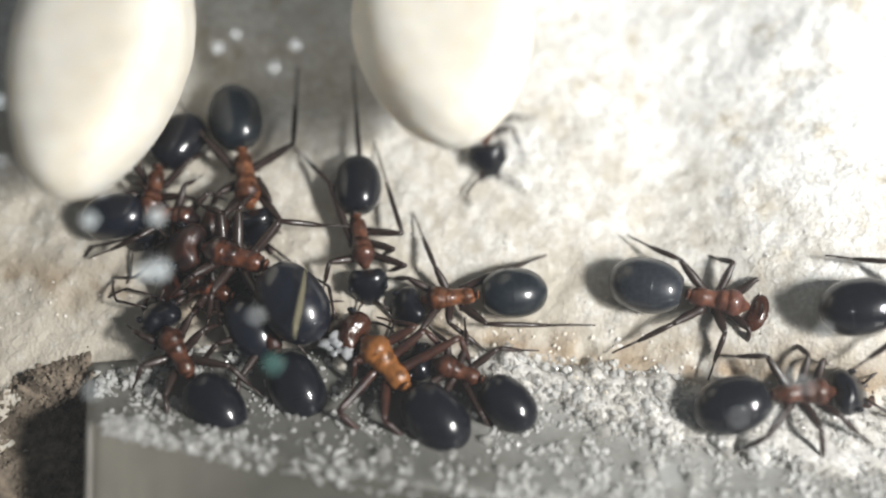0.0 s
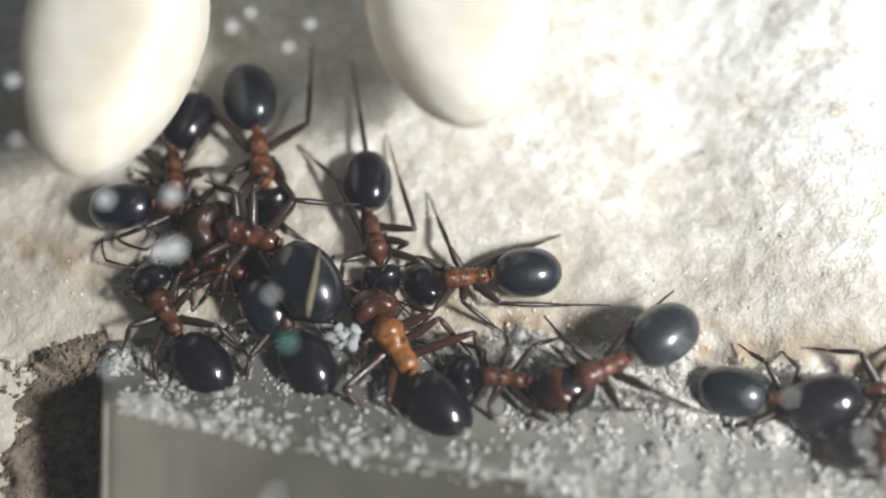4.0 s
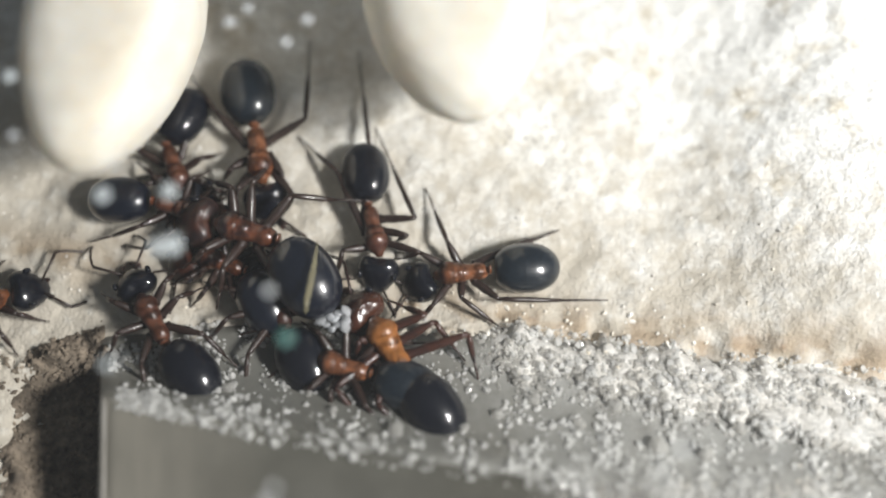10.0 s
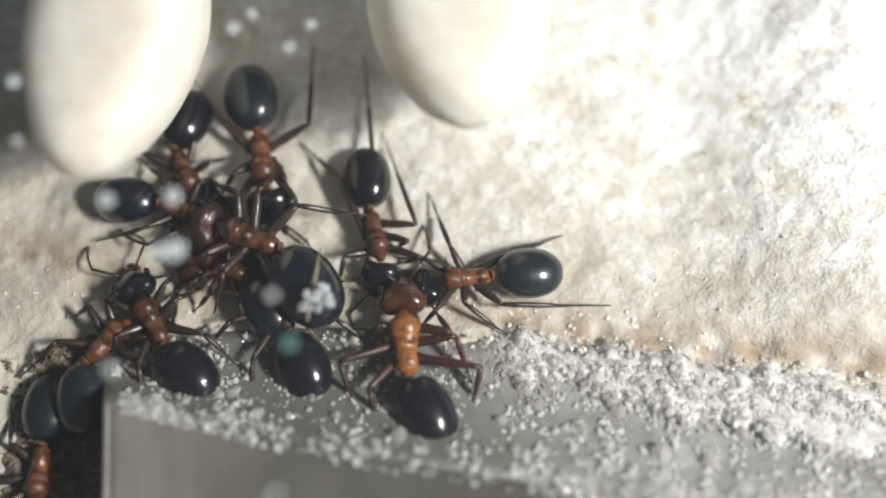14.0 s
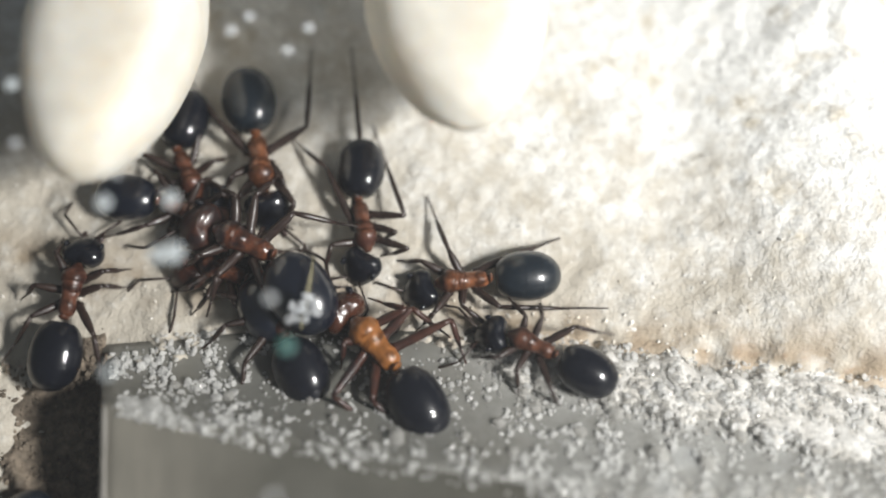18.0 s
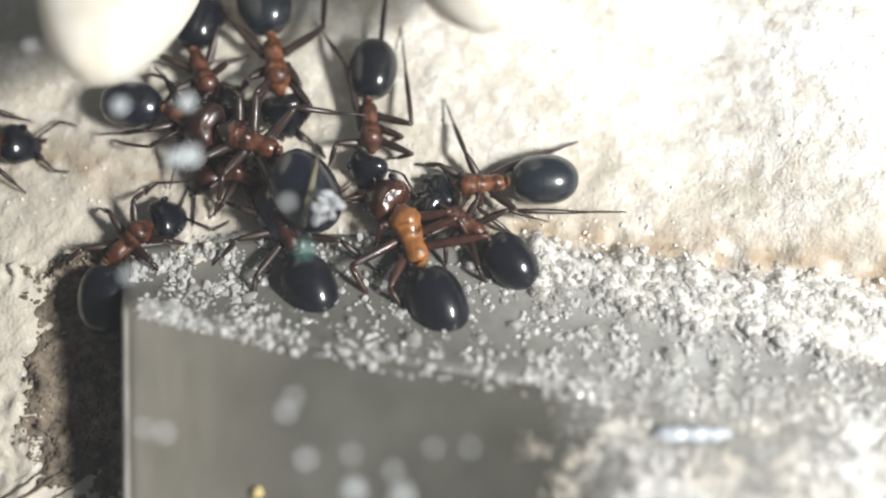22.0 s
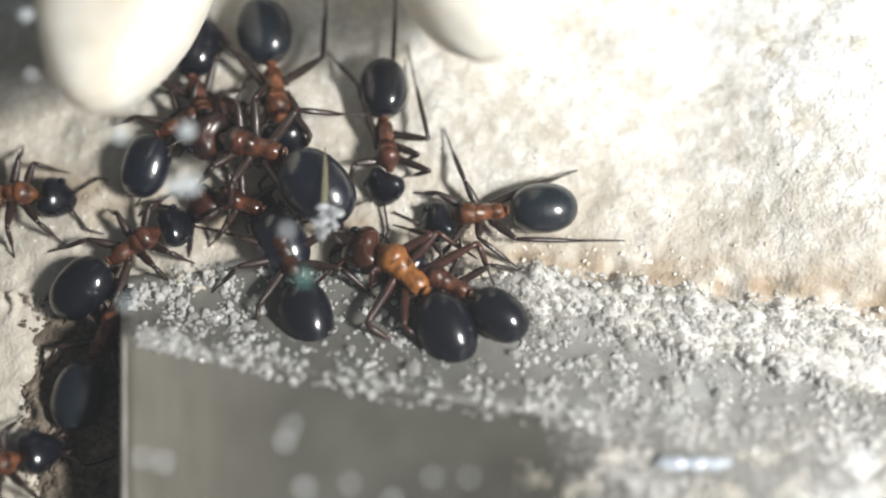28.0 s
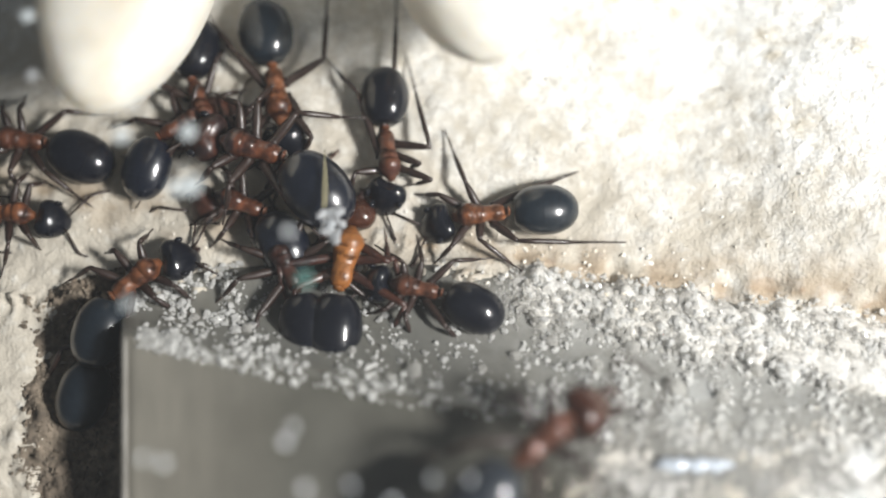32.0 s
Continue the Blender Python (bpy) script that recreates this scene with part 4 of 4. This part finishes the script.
        (25, -23.57, -0.12, 1.15, -12.8, 12.9, 3.1),
        (27, -22.61, -0.31, 1.15, -3.5, 10.1, -1.6),
        (28, -21.76, -0.41, 1.15, 0, 6.2, -6.1),
        (28.6, -22.75, -1.52, 1.15, -0.9, -3.2, 0),
        (29.3, -22.91, -1.48, 1.15, -0.9, -3.2, 0),
        (30, -25.77, -1.31, 1.15, -0.9, -3.2, 0),
        (32, -26.29, -1.62, 1.15, -0.8, -3.2, 0),
    ]),
    "S": (0.95, "red", False, None, [
        (0, -28.01, 1.57, 1.09, 7.6, -1.7, 5.5),
        (29.5, -29.1, -2.4, 1.09, 7.6, -1.6, 5.2),
        (30.5, -24.1, -0.67, 1.09, 3.9, 2.4, -9.7),
        (31.5, -22, -1.1, 1.09, -4.1, 3.1, -5.8),
        (32, -21.74, -1.19, 1.09, -4.1, 3.1, -5.3),
    ]),
    "K": (0.95, "red", False, None, [
        (0, 2.38, 8.76, 1.09, -83.7, -1.3, 0.6),
        (0.3, 1.03, 4.28, 1.09, -101.7, 5.1, -4.7),
        (0.5, 1.85, 4.49, 1.09, -96.1, 4, -12.1),
        (0.75, 3.69, 1.7, 1.09, -76, 2.6, 11.8),
        (1, 6.49, -0.99, 1.09, -66.8, -7.9, -2.8),
        (1.25, 7.9, -3.36, 1.09, -41.8, 9.1, 26.5),
        (1.5, 9.77, -4.56, 1.16, -4.9, 2.1, -5.4),
        (2, 12.34, -5.82, 1.51, -6.4, 0, -3.4),
        (3.5, 12.79, -6.62, 1.54, -6.8, -9.9, -3.2),
        (4.5, 16.03, -7.16, 1.56, -6.5, 0.7, -3.5),
        (5.5, 20.23, -7.18, 1.51, -6.5, 1.9, 1.8),
        (7, 27.22, -7.15, 1.09, -6.5, 1.9, 1.8),
        (32, 27.22, -7.15, 1.09, -6.5, 1.9, 1.8),
    ]),
    "L": (1.1, "ashen", False, None, [
        (0, 11.56, -1.30, 1.42, -11.3, -4.4, -17.3),
        (1, 11.48, -1.36, 1.41, -8.9, -6.6, -18.3),
        (1.5, 11.68, 0.01, 1.44, -36.2, 4.2, 40.4),
        (2, 11.01, 0.77, 1.34, -38.1, 2.4, -1.7),
        (2.5, 8.70, -0.35, 1.28, -72.4, -3.2, -31.6),
        (3, 9.26, -1.19, 1.28, -105.4, 22.6, -16.5),
        (3.5, 9.31, -3.33, 1.28, -130.2, 8.9, -11.4),
        (4.5, 5.7, -6.69, 4.1, -173.6, 9.9, 2.2),
        (5.5, 3.07, -7.77, 4.55, 179.9, -0, 4.6),
        (5.8, -0.08, -7.5, 4.5, 176.6, 3.9, 4.2),
        (6, -1.9, -7.69, 4.69, 177, 2.3, 7.7),
        (6.25, -4.58, -8.31, 5.91, -159, -5.1, 3),
        (6.5, -6.95, -9.39, 6.92, -128, -4.4, -2.8),
        (7, -10.3, -17.6, 6.26, -114.1, -9.6, 13.6),
        (8, -11.5, -22.5, 5.69, -41.2, -18.9, 0),
        (12, -9.5, -23.5, 5.69, -0.1, -5.5, 0),
        (31.2, -4.9, -19.6, 6.54, 49.2, -5.4, -6),
        (31.6, -1.17, -15.4, 7.39, 44.6, -3.8, -6.3),
        (32, 2.1, -12.93, 7.36, 41.7, 2.9, -18.6),
    ]),
    "M": (1.08, "dusk", False, None, [
        (0, 14.75, -6.02, 2.10, 3.4, 10.8, 0.4),
        (0.5, 16.60, -6.16, 2.10, 3.4, 15.3, -4.8),
        (2, 17.57, -6.34, 2.10, 3.3, 18.3, -4.5),
        (3.5, 17.97, -6.69, 2.10, 0, 16.6, -0),
        (5.5, 17.93, -7.05, 2.45, -0.1, 14.7, -0),
        (6.5, 17.52, -7.77, 2.65, 12, 14, -0),
        (7, 17.62, -8.09, 2.65, 12, 16.6, 0),
        (7.5, 19.90, -8.09, 2.55, 6, 16, 0),
        (8.2, 25.08, -7.98, 2.25, 0.1, 15.9, 0),
        (9, 28.96, -7.77, 2.06, -0.1, 16.9, -0),
        (32, 28.96, -7.77, 2.06, -0.1, 16.9, -0),
    ]),
    "N": (1.1, "dusk", False, None, [
        (0, 20.34, -2.28, 3.56, 3.4, 3, 0.8),
        (1, 20.38, -0.81, 3.56, 20.7, -11.1, -2.4),
        (1.5, 20.24, 2.07, 3.56, 19, -8.5, -2.6),
        (2, 22.94, 2.85, 3.56, 13.2, -2.4, -3.5),
        (3, 28.93, 3.31, 3.56, 6.9, -1.3, -7.9),
        (32, 28.93, 3.31, 3.56, 6.9, -1.3, -7.9),
    ]),
    "T": (1.3, "pale", True, None, [
        (0, 43.5, -7.94, 8.9, 154.9, 7.6, 8.1),
        (9.9, 42.47, -8.83, 8.9, 155.2, 7.6, 8.3),
        (11, 26.08, -4.60, 8.9, 139, 2, 6),
        (11.4, 20.29, -1.12, 8.9, 135, 0, 12),
        (12, 8.58, 3.65, 8.9, 134, -4, 15),
        (12.3, 2.78, 4.84, 8.9, 142, -2, 15),
        (12.5, -0.27, 2.87, 8.9, 150, 0, 18),
        (13, -4.30, -0.02, 8.9, 171.8, -5.5, 15),
        (13.5, -15.35, 2.48, 8.9, 158.5, -11.7, 0),
        (14, -24.74, 4.39, 8.9, 160.8, -6.4, 11.9),
        (15, -29.53, 5.6, 8.9, 160.8, -6.2, 11.6),
        (32, -29.53, 5.6, 8.9, 160.8, -6.2, 11.6),
    ]),
    "I": (1.03, "black", False, [(2.7, 1.5, 3.9, 2.3), (1.5, 2.1, 1.2, 3.7), (-0.4, 2.0, -2.3, 3.3), (2.7, -1.5, 3.6, -2.6), (1.3, -2.1, 0.9, -3.6), (-0.5, -1.9, -2.6, -3.0)], [
        (0, -6.8, -3.84, 1.3, 118.7, 0.7, 7),
        (9, -6.92, -3.88, 1.3, 117.6, 0, 7.9),
        (13, -6.93, -3.79, 1.3, 117.7, -6.7, 7.9),
        (19, -7.13, -3.99, 1.3, 115.8, -0.1, 5.2),
        (23, -7.37, -4.55, 1.47, 114.2, -4.1, 8.9),
        (28, -7.23, -4.45, 1.47, 115.9, -12.3, 2.1),
        (32, -7.24, -4.91, 1.47, 116.1, -11.7, 2.2),
    ]),
    "Q": (1, "red", False, None, [
        (0, 27.5, -8.0, 2.4, 180, 4, 6),
        (3.5, 26.5, -8.2, 2.6, 180, 4, 6),
        (4.2, 16.0, -9.4, 3.2, 178, -4, 6),
        (4.8, 6.5, -9.0, 3.2, 172, -6, 10),
        (5.4, -0.6, -7.0, 2.1, 166, -14, 20),
        (8, -2.1, -6.45, 1.85, 166, -15.7, 32),
        (10, -3.2, -6.1, 1.82, 163.8, -2.9, 12.2),
        (10.4, -5.09, -5.78, 3.8, 159.1, 10.2, 25.4),
        (11, -8.83, -4.89, 3.77, 176.8, -4.1, -2.2),
        (11.3, -11.06, -6.41, 4.4, -167.8, -5.8, 9.7),
        (11.6, -11.37, -7.23, 5.52, -170.2, -10.9, 34.5),
        (12, -15.23, -9.39, 2.55, -106.5, -8.4, 3.4),
        (12.4, -17.67, -11.66, 0.94, -111.9, 2.6, -0),
        (13, -17.87, -12.2, 1.02, -108.2, 1.8, 2.3),
        (13.5, -17.48, -9.15, 0.71, -111.6, 3.3, -8.9),
        (14, -17.6, -8.79, 0.55, -92.5, 0, -3.8),
        (14.5, -16.78, -9.46, 0.35, -91.9, -5.5, -10.9),
        (15.5, -18.44, -13.23, 1.15, -121.8, 5.8, 7),
        (17, -25.2, -13.8, 1.15, -156.1, -1.8, -19.6),
        (32, -26.01, -16.59, 1.15, -156.1, -1.8, -18.6),
    ]),
    "V": (1, "dark", False, None, [
        (0, -8.93, -1.23, 1.15, 159.1, -39.8, 60),
        (14, -8.93, -1.23, 1.15, 159.1, -39.8, 60),
        (32, -8.93, -1.23, 1.15, 159.1, -39.8, 60),
    ]),
}


# ---- ants ----
COLOURS = {
    "red": (RED, BLACK, SATIN, LEG, "black ant with a red-brown thorax"),
    "dusk": (DUSK, BLACK, BLACK, LEG, "black ant with a dusky reddish thorax"),
    "amber": (AMBER, RUFOUS, BLACK, DEEP, "large ant with amber thorax and glossy black gaster"),
    "dark": (MAROON, DEEP, GLOSS, LEG, "large dark brown ant with a shining black gaster"),
    "black": (DEEP, BLACK, BLACK, LEG, "black ant with dark legs, crouching beside the others"),
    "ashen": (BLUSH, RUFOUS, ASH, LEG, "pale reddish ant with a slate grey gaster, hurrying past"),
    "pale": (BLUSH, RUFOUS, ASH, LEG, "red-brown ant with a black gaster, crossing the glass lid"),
}


def head_mesh(s):
    """Broad and rounded behind, tapering to the mouth, with a slight notch at the back."""
    bm = bmesh.new()
    rows = []
    for i in range(17):
        a = i / 16
        r = 1.02 * (math.sin(math.pi * min(1, 0.03 + 0.97 * a ** 0.72))) ** 0.6
        rows.append(((-0.02 + 1.95 * a) * s, max(0.06, r * (1 - 0.16 * a)) * s, (-0.02 - 0.20 * a) * s))
    lathe(bm, rows, 24, 1.0, 0.66)
    for v in bm.verts:
        if v.co.x < 0.3 * s * MM:
            v.co.x += 0.22 * s * MM * max(0, 1 - abs(v.co.y) / (0.55 * s * MM))
    return bm


def mandible_mesh(s, side):
    bm = bmesh.new()
    tube(bm, [(1.72 * s, 0.36 * side * s, -0.24 * s), (2.05 * s, 0.42 * side * s, -0.26 * s), (2.34 * s, 0.26 * side * s, -0.28 * s), (2.46 * s, 0.03 * side * s, -0.29 * s)], [0.19 * s, 0.17 * s, 0.12 * s, 0.03 * s], 8)
    return bm


def antenna_mesh(s, side, bend):
    """Scape, elbow and a funiculus of short joints, from its socket."""
    bm = bmesh.new()
    elbow = Vector((0.95, 0.95 * side, 0.35))
    tube(bm, [(0, 0, 0), tuple(elbow * 0.5 * s), tuple(elbow * s)], [0.05 * s, 0.06 * s, 0.075 * s], 7)
    pts, radii = [], []
    for i in range(19):
        a = i / 18
        p = elbow + Vector((2.1 * a * math.cos(bend), side * 2.1 * a * math.sin(bend) - side * 0.5 * a * a, 0.10 * a - 0.75 * a * a))
        pts.append(tuple(p * s))
        radii.append((0.055 + 0.014 * (i % 2)) * s * (1.1 - 0.25 * abs(a - 0.6)))
    radii[-1] = 0.02 * s
    tube(bm, pts, radii, 7)
    return bm


def thorax_mesh(s, girth):
    bm = bmesh.new()
    prof = [(0.0, 0.12, 0.0), (0.05, 0.22, 0.02), (0.16, 0.33, 0.05), (0.34, 0.365, 0.10), (0.55, 0.375, 0.13), (0.74, 0.36, 0.12), (0.88, 0.36, 0.105), (1.0, 0.37, 0.10), (1.12, 0.395, 0.115),
            (1.26, 0.425, 0.14), (1.42, 0.46, 0.16), (1.5, 0.475, 0.16), (1.54, 0.475, 0.155), (1.60, 0.505, 0.165), (1.74, 0.54, 0.17), (1.90, 0.545, 0.15), (2.06, 0.48, 0.11),
            (2.20, 0.37, 0.06), (2.34, 0.24, 0.02), (2.5, 0.15, 0.0)]
    lathe(bm, [(x * s, r * s, z * s) for x, r, z in prof], 24, girth, 1.0)
    for v in bm.verts:
        p = v.co / (s * MM)
        v.co.z += 0.05 * s * MM * noise.noise(p * 4.2)
        v.co.y *= 1 + 0.06 * noise.noise(p * 3.1 + Vector((5, 0, 0)))
    return bm


def shield_mesh(s, girth, rows):
    """A plate over the back of the thorax, proud of it, open below."""
    bm = bmesh.new()
    rings = []
    for x, r, z in rows:
        ring = []
        for k in range(15):
            q = math.radians(-22 + 224 * k / 14)
            p = Vector((x, math.cos(q) * r * girth, z + math.sin(q) * r))
            ring.append(bm.verts.new(p * s * MM))
        rings.append(ring)
    for p, q in zip(rings, rings[1:]):
        for k in range(14):
            bm.faces.new((p[k], q[k], q[k + 1], p[k + 1]))
    bmesh.ops.solidify(bm, geom=bm.faces[:], thickness=0.05 * s * MM)
    bmesh.ops.recalc_face_normals(bm, faces=bm.faces)
    return bm


FRONT_SHIELD = [(1.50, 0.480, 0.165), (1.56, 0.535, 0.17), (1.66, 0.57, 0.175), (1.78, 0.585, 0.17), (1.92, 0.57, 0.15), (2.06, 0.50, 0.12), (2.18, 0.40, 0.08), (2.28, 0.29, 0.04)]
REAR_SHIELD = [(0.03, 0.19, 0.02), (0.14, 0.345, 0.05), (0.32, 0.42, 0.10), (0.52, 0.43, 0.135), (0.70, 0.405, 0.125), (0.82, 0.36, 0.105)]
MIDDLE_SHIELD = [(0.98, 0.355, 0.10), (1.10, 0.41, 0.13), (1.22, 0.455, 0.16), (1.34, 0.475, 0.175), (1.44, 0.465, 0.17)]


def gaster_meshes(s):
    """Four overlapping plates, each a little proud of the next."""
    def radius(a):
        return 1.16 * (max(0.0, 1 - abs(2 * a - 0.94) ** 2.3 / 1.14)) ** 0.5
    cuts = [0.0, 0.40, 0.66, 0.86, 1.0]
    out = []
    for i in range(4):
        bm = bmesh.new()
        a0, a1 = cuts[i], cuts[i + 1]
        rows = []
        for k in (0, 0.012, 0.03, 0.14, 0.28, 0.42, 0.56, 0.70, 0.84, 1.0):
            a = a0 + (a1 - a0) * k
            r = radius(a) * (0.994 if i and k == 0 else 1.0)
            rows.append((-(0.18 + 3.0 * a) * s, max(0.04, r) * s, (0.15 - 0.12 * a) * s))
        lathe(bm, rows, 28, 1.0, 0.86, (i == 0, i == 3))
        out.append(bm)
    return out


FEET = [(2.35, 1.25, 3.3, 1.75), (1.5, 1.5, 1.3, 2.7), (-0.3, 1.5, -2.1, 2.3), (2.35, -1.25, 3.3, -1.75), (1.5, -1.5, 1.3, -2.7), (-0.3, -1.5, -2.1, -2.3)]
HIPS = [(1.85, 0.40), (1.25, 0.40), (0.65, 0.40), (1.85, -0.40), (1.25, -0.40), (0.65, -0.40)]


def build_ant(key, s, colour, upside, feet):
    thorax_m, head_m, gaster_m, leg_m, label = COLOURS[colour]
    rng = random.Random(key)
    ant = new("ant")
    tagged(ant, label, "ant", "ants of the nest")
    part("thorax", thorax_mesh(s, 1.15 if colour == "amber" else 1.0), thorax_m, ant)
    girth = 1.15 if colour == "amber" else 1.0
    proud = 0.965 if colour == "amber" else 1.0
    for name, rows in (("pronotum", FRONT_SHIELD), ("mesonotum", MIDDLE_SHIELD), ("propodeum", REAR_SHIELD)):
        part(name, shield_mesh(s, girth, [(x, r * proud * (0.90 if name == "propodeum" else 0.94 if name == "pronotum" else 0.95), z) for x, r, z in rows]), thorax_m, ant)
    bm = bmesh.new()
    ball(bm, -0.06 * s, 0, 0.20 * s, 0.10 * s, 0.24 * s, 0.36 * s, 12)
    part("petiole", bm, thorax_m, ant)
    head = part("head", head_mesh(1.0 * s), head_m, ant)
    head.location = Vector((2.46 * s, 0, 0.02 * s)) * MM
    h = 1.0 * s
    for side in (1, -1):
        part("mandible", mandible_mesh(h, side), DEEP, head)
        bm = bmesh.new()
        ball(bm, 0.92 * h, 0.80 * side * h, 0.26 * h, 0.20 * h, 0.13 * h, 0.18 * h, 12)
        part("eye", bm, BLACK, head)
        feeler = part("antenna", antenna_mesh(h, side, rng.uniform(-0.25, 0.5)), leg_m, head)
        feeler.location = Vector((1.50 * h, 0.30 * side * h, 0.16 * h)) * MM
    plates = gaster_meshes(s * (1.03 if colour == "dark" and s > 1.2 else 0.95 if colour == "amber" else 1.0))
    gaster = part("gaster", plates[0], gaster_m, ant)
    gaster.location = Vector((-0.12 * s, 0, 0.02 * s)) * MM
    for bm in plates[1:]:
        part("tergite", bm, gaster_m, gaster)
    if colour == "dark" and s > 1.2:
        bm = bmesh.new()
        tube(bm, [(x, y, 1.62 + 0.05 * k) for k, (x, y) in enumerate(WING_LINE)], [0.02, 0.10, 0.15, 0.13, 0.05], 8)
        for v in bm.verts:
            v.co.z = 1.7 * MM + (v.co.z - 1.7 * MM) * 0.5
        part("wing", bm, WING, gaster, "narrow translucent wing stub")
    low = -0.84 * s
    for i, (hx, hy) in enumerate(HIPS):
        kx, ky, fx, fy = (feet or FEET)[i]
        if not feet:
            kx, ky, fx, fy = kx + rng.uniform(-0.35, 0.35), ky + rng.uniform(-0.25, 0.2), fx + rng.uniform(-0.7, 0.7), fy + rng.uniform(-0.6, 0.3)
        hip = Vector((hx, hy, -0.18)) * s
        knee = Vector((kx * s, ky * s, 0.32 * s)) - hip
        foot = Vector((fx * s, fy * s, low + 0.08)) - hip
        ankle = knee.lerp(foot, 0.56) + Vector((0, 0, -0.12 * s))
        bm = bmesh.new()
        ball(bm, hx * s, hy * 0.75 * s, -0.20 * s, 0.24 * s, 0.22 * s, 0.26 * s, 10)
        part("coxa", bm, leg_m if colour != "red" else DUSK, ant)
        bm = bmesh.new()
        pts = [tuple(knee * a) for a in (0, 0.08, 0.2, 0.4, 0.65, 0.88, 1.0)]
        tube(bm, pts, [r * s for r in (0.24, 0.20, 0.185, 0.20, 0.175, 0.125, 0.10)], 9)
        leg = part("leg", bm, leg_m, ant)
        leg.location = hip * MM
        bm = bmesh.new()
        tube(bm, [tuple(knee), tuple(knee.lerp(ankle, 0.3)), tuple(knee.lerp(ankle, 0.75)), tuple(ankle)], [r * s for r in (0.09, 0.125, 0.115, 0.075)], 8)
        part("tibia", bm, leg_m, leg)
        bm = bmesh.new()
        mid = ankle.lerp(foot, 0.5) + Vector((0, 0, 0.05 * s))
        tube(bm, [tuple(ankle), tuple(ankle.lerp(mid, 0.5)), tuple(mid), tuple(mid.lerp(foot, 0.6)), tuple(foot)], [r * s for r in (0.06, 0.05, 0.052, 0.042, 0.035)], 6)
        part("tarsus", bm, leg_m, leg)
    return ant


BUILT = {key: build_ant(key, *ANTS[key][:4]) for key in ANTS}


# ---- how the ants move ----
def motions():
    walk(FOOD_CRUMB, [(t, pose(x * MM, y * MM, z * MM, 0, 0, w)) for t, x, y, z, w in FOOD_ROWS])
    for key, (s, colour, upside, feet, rows) in ANTS.items():
        ant = BUILT[key]
        rng = random.Random(key + "gait")
        flip = 180 if upside else 0
        turn, yaws = rows[0][4], []
        for r in rows:
            turn += (r[4] - turn + 180) % 360 - 180
            yaws.append(turn)
        walk(ant, [(r[0], pose(r[1] * MM, r[2] * MM, (r[3] + (0.28 if upside else -0.28) * s) * MM, flip, 0, w)) for r, w in zip(rows, yaws)])
        sign = -1 if upside else 1
        for ob in ant.children:
            here = ob.location / MM
            if ob.name.startswith("gaster"):
                walk(ob, [(r[0], pose(*(here * MM), 0, -5, sign * r[5])) for r in rows])
            if ob.name.startswith("head"):
                walk(ob, [(r[0], pose(*(here * MM), 0, 26, sign * r[6])) for r in rows])
                for feeler in ob.children:
                    if feeler.name.startswith("antenna"):
                        at, a, b, c = feeler.location.copy(), rng.uniform(0, 6), rng.uniform(1.6, 3.2), rng.uniform(5, 13)
                        walk(feeler, [(k * 0.4, pose(*at, 0, 8 * math.sin(k * 0.4 * b + a), c * math.sin(k * 0.4 * b * 0.8 + 2 * a))) for k in range(81)])
        # legs swing in two tripods while the ant walks
        for i, leg in enumerate([o for o in ant.children if o.name.startswith("leg")]):
            at, phase, side = leg.location.copy(), (i % 2) * math.pi, 1 if i < 3 else -1
            keys, gone = [(0.0, 0.0)], 0.0
            for p, q in zip(rows, rows[1:]):
                way = math.hypot(q[1] - p[1], q[2] - p[2]) + abs((q[4] - p[4] + 180) % 360 - 180) * 0.03
                span = q[0] - p[0]
                if way / span > 0.6:
                    n = max(2, int(span / 0.1))
                    for k in range(1, n + 1):
                        keys.append((p[0] + span * k / n, min(1, way / span / 4) * 16 * math.sin(phase + (gone + way * k / n) * 2.2 / s)))
                elif span > 1 and way > 0.1:
                    keys += [(p[0] + span * 0.5, rng.uniform(-4, 4)), (q[0], rng.uniform(-2, 2))]
                gone += way
            if keys[-1][0] < 32:
                keys.append((32.0, keys[-1][1]))
            walk(leg, [(t, pose(*at, 0, 0, side * sign * v)) for t, v in keys])


motions()
